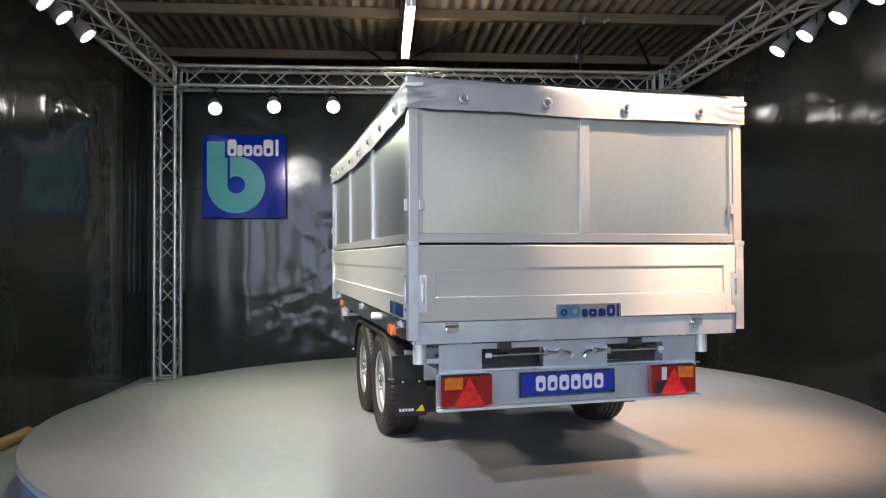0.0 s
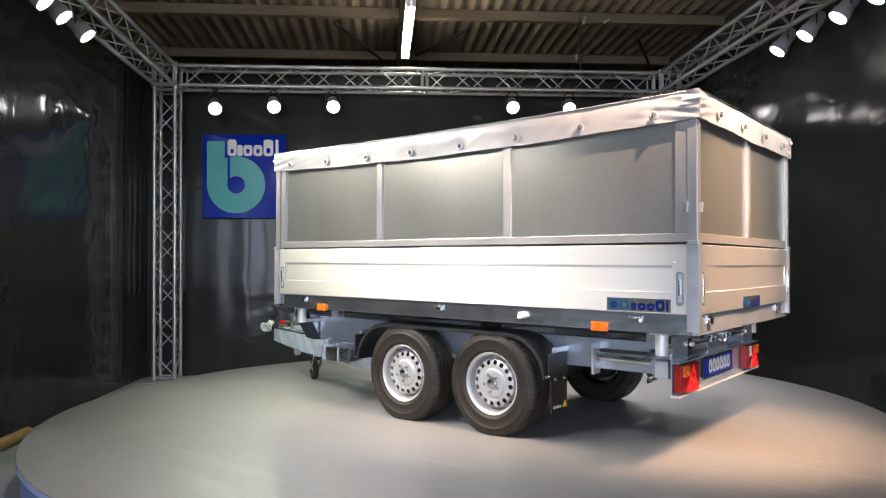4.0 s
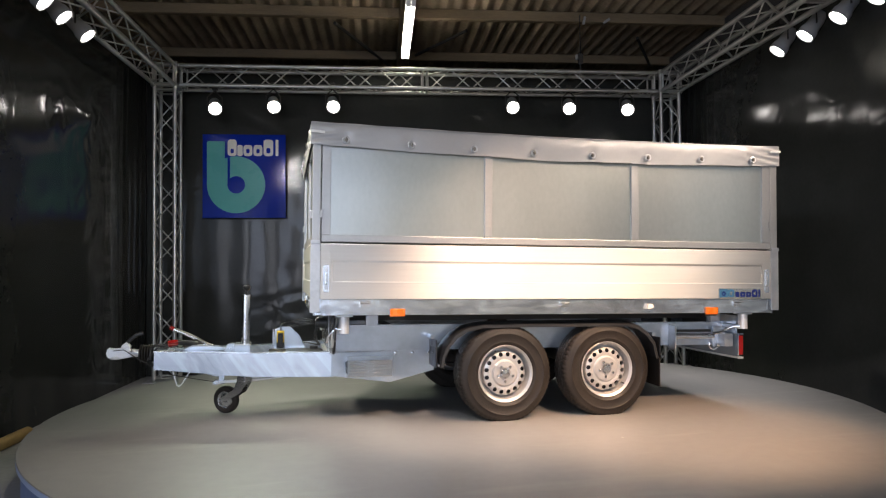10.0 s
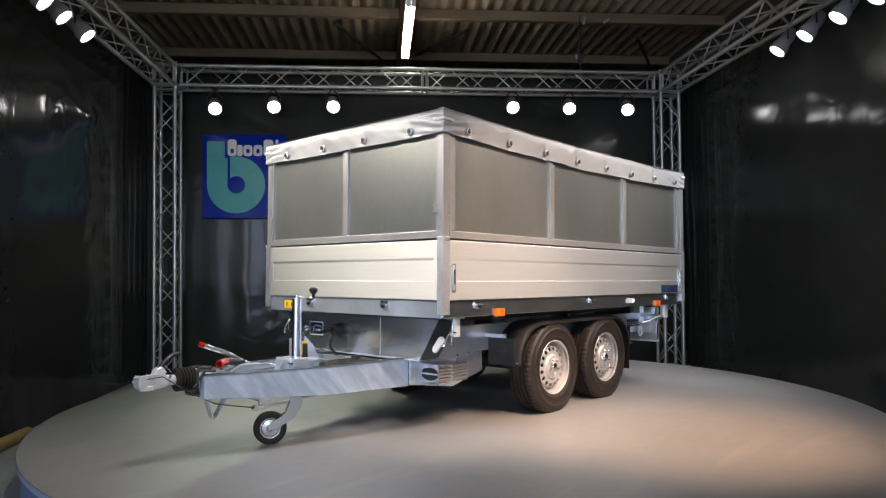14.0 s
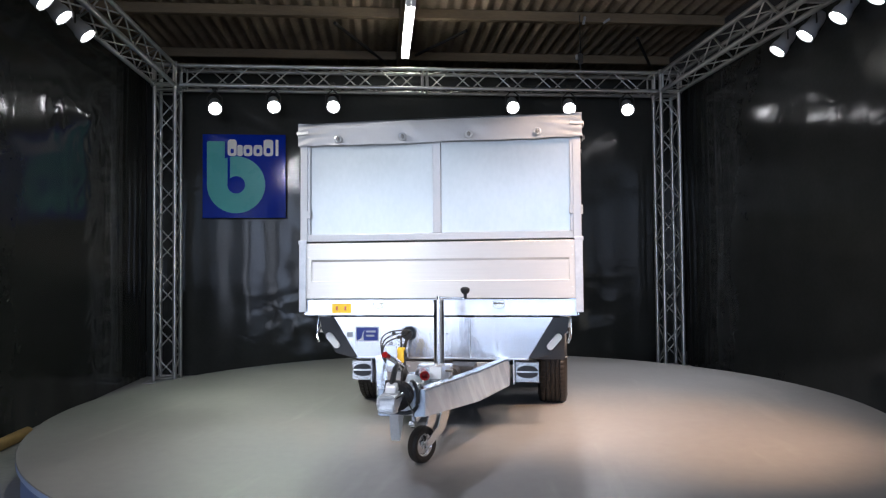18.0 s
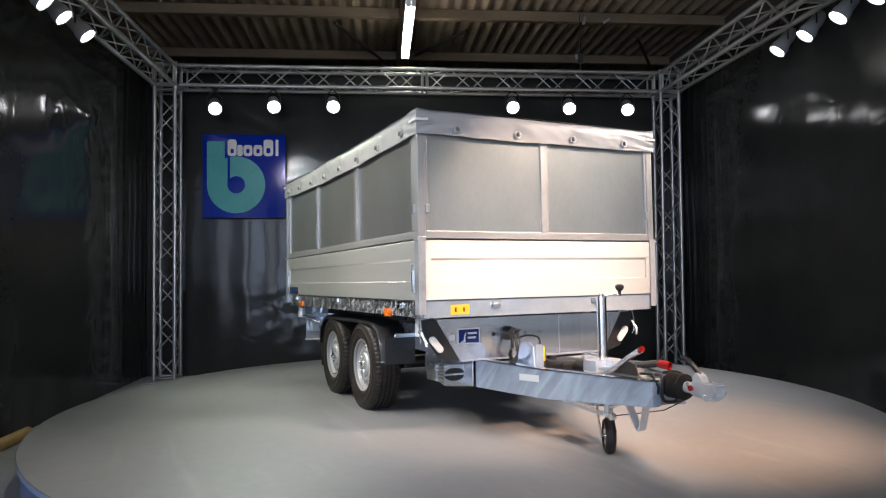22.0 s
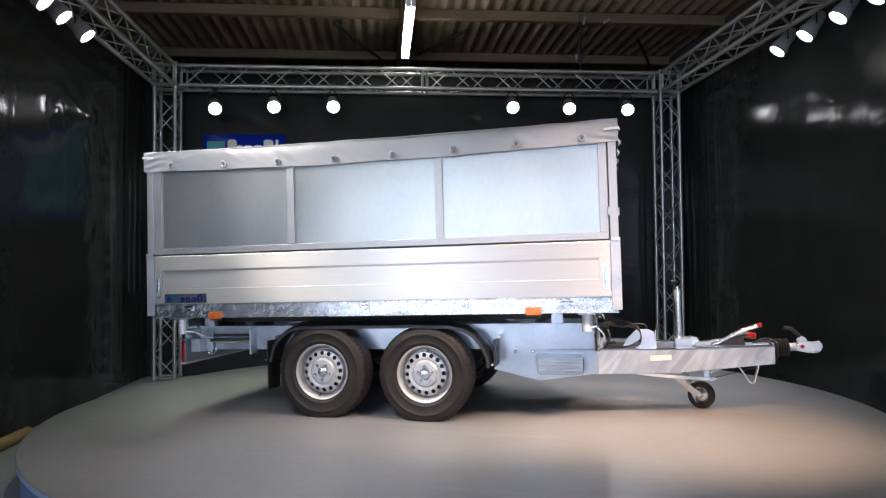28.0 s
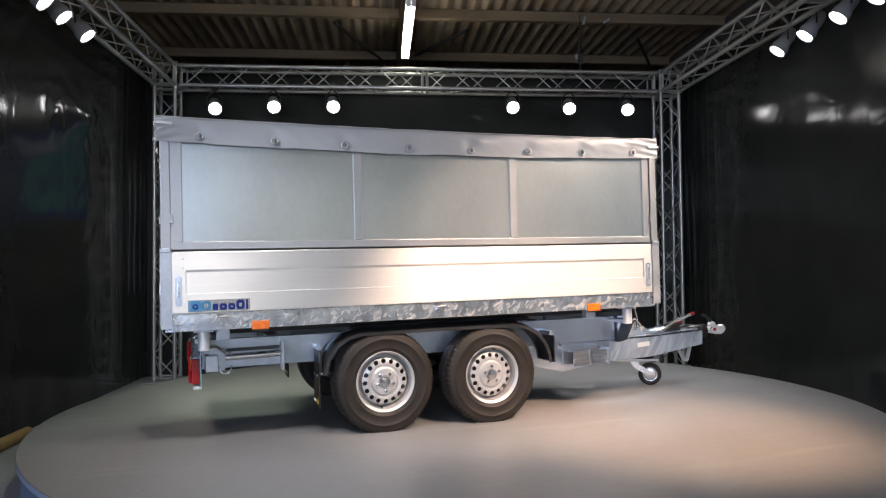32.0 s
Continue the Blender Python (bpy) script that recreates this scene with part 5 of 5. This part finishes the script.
def rear(t):
    X = -1.945
    # cross member with two long openings
    b = boxed(X, X + 0.006, 0.470, 0.690, 0.556, 0.690)
    box(b, X, X + 0.006, -0.735, -0.535, 0.556, 0.690)
    box(b, X, X + 0.006, -0.212, 0.144, 0.556, 0.690)
    box(b, X, X + 0.006, -0.535, -0.212, 0.662, 0.690)
    box(b, X, X + 0.006, 0.144, 0.470, 0.662, 0.690)
    part("rear_plate", b, GALV, t, "galvanised rear plate with two openings", LOW)
    for y0, y1 in ((-0.535, -0.212), (0.144, 0.470)):
        # a black sheet stands in for the shade inside each opening
        part("rear_recess", boxed(X + 0.10, X + 0.106, y0 - 0.02, y1 + 0.02, 0.565, 0.700), PLASTIC, t, "black sheet for the shade behind the opening", LOW)
        part("rear_tray", boxed(X + 0.008, X + 0.098, y0 - 0.01, y1 + 0.01, 0.557, 0.562), GALV, t, "galvanised tray in the opening", LOW)
    part("rear_beam", boxed(X + 0.03, X + 0.10, -0.70, 0.68, 0.46, 0.555, 0.004), GALV_DULL, t, m=LOW)
    lb = boxed(X - 0.002, X + 0.004, -0.735, 0.705, 0.385, 0.5555)
    box(lb, X - 0.042, X - 0.002, -0.735, 0.705, 0.5495, 0.5555)
    board = part("light_board", lb, GALV, t, "galvanised light board with a turned lip", LOW)
    part("light_board_lip", boxed(X - 0.042, X + 0.004, -0.735, 0.705, 0.370, 0.384, 0.003), CAST, board, "bright turned lip")
    # sliding locks
    for s in (1, -1):
        y0, y1 = (0.455, 0.04) if s > 0 else (-0.53, -0.11)
        r = part("lock_rod", rod(bmesh.new(), (X - 0.014, y0, 0.630), (X - 0.014, y1, 0.632), 0.008, 10), CHROME, t, "bright sliding lock rod", LOW, True)
        yy = y1
        part("lock_grip", sweep([(X - 0.014, yy, 0.632), (X - 0.018, yy - s * 0.03, 0.628), (X - 0.03, yy - s * 0.04, 0.615), (X - 0.03, yy - s * 0.04, 0.606)], 0.010), CHROME, r, "bright lock grip", smooth=True)
        for k in (0.02, 0.10):
            part("rod_guide", boxed(X - 0.024, X - 0.0005, yy + s * k - 0.012, yy + s * k + 0.012, 0.616, 0.650, 0.003), CHROME, r)
        part("rod_tip", rod(bmesh.new(), (X - 0.014, y0 - s * 0.03, 0.630), (X - 0.014, y0, 0.630), 0.012, 10), WHITE, r, smooth=True)
    # tail lights
    for s in (1, -1):
        a, c = (0.690, 0.436) if s > 0 else (-0.700, -0.446)
        h = part("tail_light", boxed(X - 0.034, X - 0.003, min(a, c) + 0.002, max(a, c) - 0.002, 0.392, 0.546, 0.004), PLASTIC, t, "red and amber combination tail light", LOW)
        part("tail_lens", boxed(X - 0.050, X - 0.008, min(a, c) - 0.003, max(a, c) + 0.003, 0.396, 0.542, 0.006), RED, h, "dark red lens")

        def seg(name, y0, y1, z0, z1, mat, label):
            part(name, boxed(X - 0.056, X - 0.0505, min(y0, y1), max(y0, y1), z0, z1, 0.003), mat, h, label)
        d = c - a
        seg("indicator_lens", a + d * 0.06, a + d * 0.42, 0.478, 0.536, ORANGE, "amber indicator lens")
        seg("rear_lens", a + d * 0.06, a + d * 0.40, 0.402, 0.470, RED, "red rear lens")
        seg("stop_lens", a + d * 0.68, a + d * (0.95 if s > 0 else 0.80), 0.47, 0.536, RED if s > 0 else WHITE, "stop lens" if s > 0 else "clear reversing lens")
        seg("fog_lens", a + d * 0.70, a + d * 0.95, 0.402, 0.46, RED if s > 0 else PLASTIC, "fog lens")
        mid = a + d * 0.54
        part("triangle_reflector", plate([(mid - 0.080, 0.396), (mid + 0.080, 0.396), (mid, 0.536)], 0.012, "yz", X - 0.066, 0.003), TRIANGLE, h, "bright red triangle reflector")
    # plate with bars in place of its writing
    n = part("sign_plate", boxed(X - 0.020, X - 0.014, -0.245, 0.280, 0.412, 0.537, 0.003), PLASTIC, t, "black plate frame", LOW)
    part("plate_face", boxed(X - 0.0225, X - 0.020, -0.236, 0.271, 0.428, 0.531, 0.001), PLATE_BLUE, n, "blue plate with white bars")
    for k in range(6):
        y = 0.195 - k * 0.064
        part("plate_bar", placed(hollow_bar(y - 0.052, y, 0.442, 0.519, 0.0145, X - 0.0240, 0.0016), Matrix(((0, 1, 0, 0), (1, 0, 0, 0), (0, 0, 1, 0), (0, 0, 0, 1)))), WHITE, n)
    for y0, y1 in ((0.26, 0.17), (0.16, 0.08), (0.07, -0.05), (-0.06, -0.12), (-0.13, -0.22)):
        part("plate_small_bar", boxed(X - 0.0225, X - 0.0205, y1, y0, 0.4155, 0.4225), PALE, n)


def drawbar_front(t):
    # end plate, bellows, shaft and coupling head
    part("drawbar_nose", boxed(2.12, 2.238, -0.060, 0.060, 0.310, 0.424, 0.006), GALV_DULL, t, "galvanised drawbar nose", LOW)
    part("nose_flange", boxed(2.236, 2.246, -0.052, 0.052, 0.350, 0.462, 0.004), GALV_DULL, t, "dull damper flange", LOW)
    prof = [(0.030, 2.238)]
    for k in range(6):
        x = 2.242 + k * 0.0175
        prof += [(0.049, x), (0.062, x + 0.006), (0.062, x + 0.011), (0.047, x + 0.0165)]
    prof += [(0.028, 2.352)]
    part("bellows", placed(lathe(prof, 24, "x"), Matrix.Translation((0, 0, 0.408))), RUBBER, t, "black rubber bellows", LOW, True)
    h = part("coupling_head", rod(bmesh.new(), (2.33, 0, 0.410), (2.42, 0, 0.412), 0.027, 18), CAST, t, "pale cast coupling head", LOW, True)
    jaw = [(2.385, 0.388), (2.40, 0.446), (2.425, 0.462), (2.455, 0.450), (2.480, 0.436), (2.508, 0.434), (2.536, 0.452), (2.556, 0.449), (2.549, 0.416), (2.557, 0.386), (2.53, 0.377), (2.45, 0.374)]
    cup = plate(jaw, 0.076, "xz", -0.038)
    for v in cup.verts:
        if v.co.x < 2.43:
            v.co.y *= 0.78
    bmesh.ops.bevel(cup, geom=list(cup.edges), offset=0.009, segments=2, affect="EDGES")
    part("coupling_cup", cup, CAST, h, smooth=True)
    part("coupling_lug", plate([(2.40, 0.455), (2.43, 0.49), (2.455, 0.475), (2.47, 0.445)], 0.05, "xz", -0.025, 0.004), CAST, h)
    part("coupling_handle", sweep([(2.435, 0, 0.475), (2.405, 0, 0.508), (2.365, 0, 0.540), (2.325, 0, 0.548)], 0.0125, 10), PLASTIC, h, "black coupling handle", smooth=True)
    part("wear_indicator", rod(bmesh.new(), (2.425, -0.046, 0.418), (2.425, -0.056, 0.418), 0.013, 12), RED, h, smooth=True)
    part("breakaway_cable", sweep([(2.53, 0.03, 0.43), (2.44, 0.055, 0.44), (2.36, 0.06, 0.385), (2.27, 0.06, 0.33), (2.14, 0.05, 0.262), (2.0, 0.02, 0.228), (1.84, -0.02, 0.192)], 0.003, 6), STEEL_DARK, t, "thin red-brown breakaway cable", LOW, True)
    part("electric_cable", sweep([(2.15, 0.07, 0.445), (2.22, 0.085, 0.45), (2.28, 0.08, 0.37), (2.24, 0.06, 0.33), (2.21, -0.06, 0.33), (2.25, -0.08, 0.40), (2.2, -0.08, 0.46), (2.10, -0.06, 0.45)], 0.007, 8), PLASTIC, t, "black looped cable", LOW, True)
    part("cable_loop", sweep(smooth_path([(2.16, -0.03, 0.452), (2.24, -0.055, 0.455), (2.262, -0.068, 0.42), (2.258, -0.068, 0.36), (2.255, -0.04, 0.330), (2.255, 0.04, 0.326), (2.258, 0.078, 0.36), (2.262, 0.080, 0.42), (2.24, 0.06, 0.462), (2.16, 0.035, 0.456)]), 0.0085, 8), PLASTIC, t, "black cable looped round the nose", LOW, True)
    for y in (-0.03, 0.03):
        part("coupling_bolt", rod(bmesh.new(), (2.395, y, 0.425), (2.395, y * 1.5, 0.436), 0.009, 6), CHROME, h)
    part("coupling_jaw", placed(lathe([(0.034, 0.0), (0.041, 0.004), (0.041, 0.022), (0.034, 0.028)], 20, "z"), Matrix.Translation((2.500, 0, 0.370))), CAST, h, smooth=True)
    # handbrake
    hb = part("handbrake_lever", sweep([(1.83, -0.045, 0.430), (1.90, -0.050, 0.460), (1.98, -0.055, 0.505), (2.025, -0.062, 0.527), (2.135, -0.090, 0.570)], 0.014, 10), CHROME, t, "bare aluminium handbrake lever", LOW, True)
    part("lever_tip", sweep([(2.132, -0.089, 0.569), (2.160, -0.097, 0.580)], 0.0155, 10), RED, hb, "red lever tip", smooth=True)
    part("lever_quadrant", plate([(1.84, 0.43), (2.06, 0.43), (2.04, 0.49), (1.97, 0.50), (1.90, 0.46)], 0.012, "xz", -0.045, 0.002), STEEL_DARK, hb)
    part("gas_strut", rod(bmesh.new(), (1.96, 0.030, 0.470), (2.085, 0.074, 0.490), 0.019, 14), PLASTIC, hb, "black strut boot", smooth=True)
    part("red_plug", lathe_tube((2.085, 0.074, 0.490), (2.145, 0.094, 0.480)), RED, t, "red round plug", LOW, True)
    part("damper_cover", plate([(1.72, 0.42), (2.07, 0.42), (2.05, 0.442), (1.99, 0.466), (1.90, 0.466), (1.84, 0.455), (1.72, 0.445)], 0.10, "xz", -0.030, 0.008), GALV, t, "galvanised damper housing", LOW)
    # bent strip foot under the nose
    b = bmesh.new()
    pts = [(2.140, 0.300), (2.124, 0.240), (2.103, 0.170), (2.086, 0.158), (2.068, 0.170), (2.030, 0.235), (1.985, 0.300)]
    lo = [b.verts.new((x, -0.022 - 0.06, z)) for x, z in pts]
    hi = [b.verts.new((x, 0.022 - 0.06, z)) for x, z in pts]
    for k in range(len(pts) - 1):
        b.faces.new((lo[k], lo[k + 1], hi[k + 1], hi[k]))
    part("safety_foot", thicken(b, 0.007), CAST, t, "bent zinc strip under the nose", LOW)
    part("foot_flange", boxed(1.96, 2.16, -0.095, -0.02, 0.294, 0.302, 0.002), CAST, t, m=LOW)
    # centre tunnel between the beams
    part("centre_tube", boxed(1.60, 2.14, -0.035, 0.035, 0.305, 0.41, 0.004), GALV_DULL, t, m=LOW)
    # jockey wheel
    cl = part("jockey_clamp", boxed(1.585, 1.70, -0.030, 0.150, 0.390, 0.475, 0.008), GALV, t, "galvanised jockey clamp", LOW)
    part("clamp_wing", plate([(1.70, 0.41), (1.78, 0.41), (1.745, 0.475), (1.70, 0.482)], 0.07, "xz", 0.045, 0.004), GALV, cl)
    part("clamp_bolt", rod(bmesh.new(), (1.72, 0.13, 0.45), (1.72, 0.17, 0.45), 0.008, 8), CHROME, cl)
    px, py = 1.625, 0.080
    j = part("jockey_tube", rod(bmesh.new(), (px, py, 0.215), (px, py, 0.815), 0.029, 20), CHROME, t, "upright zinc-plated jockey tube", LOW, True)
    part("tube_cap", rod(bmesh.new(), (px, py, 0.815), (px, py, 0.826), 0.031, 20), CHROME, j, smooth=True)
    part("crank_bolt", rod(bmesh.new(), (px, py, 0.824), (px, py, 0.846), 0.011, 12), CHROME, j, smooth=True)
    part("crank_arm", rods(0.006, (px, py, 0.838), (px - 0.01, py + 0.145, 0.835)), CHROME, j, smooth=True)
    part("crank_knob", placed(lathe([(0.008, -0.040), (0.010, -0.012), (0.018, -0.006), (0.026, 0.008), (0.025, 0.020), (0.015, 0.027), (0.001, 0.029)], 18, "z"), Matrix.Translation((px - 0.01, py + 0.145, 0.868))), PLASTIC, j, "black crank knob", smooth=True)
    turn = Matrix.Translation((px, py, 0)) @ pose(0, 0, 0, 0, 0, -30)
    part("fork_head", placed(boxed(-0.034, 0.034, -0.044, 0.044, 0.205, 0.250, 0.006), turn), CHROME, j)
    reach = 0.148
    for s in (-1, 1):
        y = s * 0.040
        pts = [(-0.025, 0.262), (0.034, 0.262), (0.034, 0.215), (0.060, 0.150), (reach + 0.02, 0.085), (reach + 0.012, 0.055), (reach - 0.03, 0.062), (0.012, 0.125), (-0.028, 0.19)]
        part("fork_arm", placed(plate(pts, 0.007, "xz", y - 0.0035, 0.002), turn), CHROME, j, "zinc fork arm")
    hub = Matrix.Translation((0.008, 0, 0)) @ turn @ Vector((reach, 0, 0))
    wm = Matrix.Translation((hub.x, hub.y, 0.0985)) @ pose(0, 0, 0, 0, 0, -30)
    w = part("jockey_wheel", lathe([(0.001, 0.018), (0.018, 0.024), (0.022, 0.012), (0.045, 0.008), (0.056, 0.020), (0.062, 0.021), (0.062, -0.021), (0.056, -0.020), (0.045, -0.008), (0.022, -0.012), (0.018, -0.024), (0.001, -0.018)], 30), CHROME, t, "jockey wheel with a zinc rim", wm, True)
    part("jockey_tyre", lathe([(0.060, 0.021), (0.070, 0.027), (0.085, 0.027), (0.0955, 0.017), (0.098, 0.0), (0.0955, -0.017), (0.085, -0.027), (0.070, -0.027), (0.060, -0.021)], 36), RUBBER, w, "black solid rubber tyre", smooth=True)
    part("jockey_axle", rod(bmesh.new(), (0, -0.045, 0), (0, 0.045, 0), 0.008, 10), CHROME, w)
    # linkage below the beams
    bm = bmesh.new()
    for (xa, za), (xb, zb) in zip(((1.20, 0.246), (1.38, 0.216), (1.60, 0.196)), ((1.38, 0.216), (1.60, 0.196), (1.835, 0.186))):
        d = math.hypot(xb - xa, zb - za)
        box(bm, 0, d + 0.004, -0.010, 0.010, -0.010, 0.010, 0.002, pose(xa, -0.03, za, 0, math.degrees(math.atan2(za - zb, xb - xa)), 0))
    part("brake_link", bm, CAST, t, "bent flat bar below the drawbar", LOW)
    part("link_eye", placed(lathe([(0.001, 0.014), (0.018, 0.014), (0.018, -0.014), (0.001, -0.014)], 16), Matrix.Translation((1.835, -0.03, 0.186))), CHROME, t, m=LOW, smooth=True)
    part("link_arm", boxed(1.772, 1.812, -0.038, -0.022, 0.175, 0.302, 0.003), GALV, t, "galvanised link arm", LOW)
    part("link_stay", rods(0.008, (1.80, -0.03, 0.226), (2.0, -0.03, 0.300)), CHROME, t, m=LOW, smooth=True)
    part("link_plate", plate([(1.94, 0.300), (1.70, 0.300), (1.72, 0.245), (1.80, 0.262), (1.86, 0.275), (1.89, 0.285)], 0.006, "xz", -0.05, 0.001), GALV, t, "galvanised gusset plate", LOW)
    part("link_plate", plate([(1.94, 0.300), (1.70, 0.300), (1.72, 0.245), (1.82, 0.240), (1.89, 0.26)], 0.006, "xz", 0.05, 0.001), GALV, t, "galvanised gusset plate", LOW)
    part("brake_cylinder", rod(bmesh.new(), (1.42, 0.01, 0.258), (1.62, 0.01, 0.252), 0.017, 12), GALV_DULL, t, smooth=True)
    part("brake_rod", rods(0.006, (1.95, 0, 0.27), (1.2, 0.0, 0.262), (-0.1, 0, 0.30)), CHROME, t, m=LOW, smooth=True)
    part("cross_strut", boxed(1.02, 1.07, -0.39, 0.39, 0.30, 0.42, 0.004), GALV_DULL, t, m=LOW)
    # pump bracket with hand control and cables
    b = plate([(1.19, 0.405), (1.44, 0.405), (1.425, 0.545), (1.38, 0.566), (1.31, 0.566), (1.24, 0.50)], 0.008, "xz", -0.262, 0.002)
    box(b, 1.19, 1.44, -0.255, -0.17, 0.405, 0.413, 0.002)
    box(b, 1.432, 1.440, -0.2535, -0.20, 0.414, 0.555, 0.002)
    part("pump_bracket", b, GALV, t, "bent galvanised bracket plate", LOW)
    hc = part("hand_control", boxed(1.355, 1.408, -0.205, -0.165, 0.415, 0.540, 0.008), YELLOW, t, "yellow and black hand control", LOW)
    part("control_face", boxed(1.362, 1.401, -0.1645, -0.158, 0.425, 0.525, 0.004), PLASTIC, hc, "black button face")
    part("control_foot", boxed(1.353, 1.410, -0.207, -0.163, 0.414, 0.455, 0.006), PLASTIC, hc)
    for z in (0.47, 0.50):
        part("control_button", rod(bmesh.new(), (1.382, -0.158, z), (1.382, -0.152, z), 0.009, 12), STEEL_DARK, hc)
    for k in range(3):
        pts = [(1.10, -0.206, 0.60), (1.16, -0.20 + 0.01 * k, 0.60 + 0.012 * k), (1.24, -0.24 - 0.02 * k, 0.585 + 0.018 * k), (1.32, -0.29 - 0.015 * k, 0.56 + 0.01 * k), (1.33, -0.31, 0.50 - 0.012 * k), (1.26, -0.30, 0.455 - 0.01 * k), (1.18, -0.27, 0.44), (1.10, -0.22 + 0.03 * k, 0.43)]
        pts = smooth_path(pts)
        part("cable", sweep(pts, 0.0042, 6), PLASTIC, t, "black looped cable", LOW, True)
    part("control_cable", sweep(smooth_path([(1.38, -0.185, 0.54), (1.37, -0.19, 0.59), (1.30, -0.22, 0.60), (1.22, -0.24, 0.58), (1.12, -0.21, 0.595)]), 0.006, 6), PLASTIC, t, "black control cable", LOW, True)
    part("socket_cable", sweep(smooth_path([(1.10, -0.206, 0.575), (1.12, -0.22, 0.52), (1.11, -0.23, 0.47), (1.09, -0.20, 0.43)]), 0.011, 8), PLASTIC, t, "black socket cable", LOW, True)
    # pale stickers on the beams
    for s in (1, -1):
        m = side_m(s)
        way = Vector((2.235 - 1.55, 0.082 - 0.262, 0)).normalized()
        c = Vector((1.46, 0.286 + 0.0295, 0.372)) if s < 0 else Vector((1.30, 0.328 + 0.0295, 0.36))
        q = bmesh.new()
        n = Vector((-way.y, way.x, 0))
        hw = 0.075 if s < 0 else 0.03
        if s < 0:
            q.faces.new([q.verts.new(c + way * a + n * 0.0015 + Vector((0, 0, z))) for a, z in ((-hw, -0.02), (hw, -0.018), (hw, 0.020), (-hw, 0.018))])
            part("type_sticker", placed(thicken(q, 0.001), m), WHITE, t, "white sticker on the beam", LOW)
        else:
            q.free()


def lathe_tube(a, b):
    """A short open cup from a to b."""
    a, b = Vector(a), Vector(b)
    d = b - a
    bm = lathe([(0.001, 0.0), (0.019, 0.0), (0.023, 0.012), (0.023, d.length), (0.016, d.length), (0.014, 0.02), (0.001, 0.018)], 18, "z")
    return placed(bm, Matrix.Translation(a) @ d.to_track_quat("Z", "Y").to_matrix().to_4x4())


def smooth_path(pts, n=5):
    pts = [Vector(p) for p in pts]
    out = []
    for i in range(len(pts) - 1):
        p0, p1, p2, p3 = pts[max(i - 1, 0)], pts[i], pts[i + 1], pts[min(i + 2, len(pts) - 1)]
        for k in range(n):
            u = k / n
            out.append(0.5 * (2 * p1 + (p2 - p0) * u + (2 * p0 - 5 * p1 + 4 * p2 - p3) * u * u + (3 * p1 - p0 - 3 * p2 + p3) * u ** 3))
    return out + [pts[-1]]


def trailer():
    t = thing("tipper_trailer", Matrix(), "galvanised tandem-axle tipper trailer with aluminium sides and a grey cover", "trailer")
    bed(t)
    upper_walls(t)
    cover(t)
    chassis(t)
    for x in (-0.10, -0.84):
        for s in (1, -1):
            wheel(t, (x, s * 0.695, 0.3155), s)
    mudguards(t)
    rear(t)
    drawbar_front(t)
    return t


hall()
strip_light()
trusses()
curtains()
spotlights()
sign()
roof_bits()
TABLE = turntable()
TRAILER = trailer()


def motions():
    walk(TRAILER, [(s, pose(0, 0, 0, 0, 0, a)) for s, a in TURN])
    walk(TABLE, [(s, pose(0, 0, FLOOR, 0, 0, a)) for s, a in TURN])


motions()
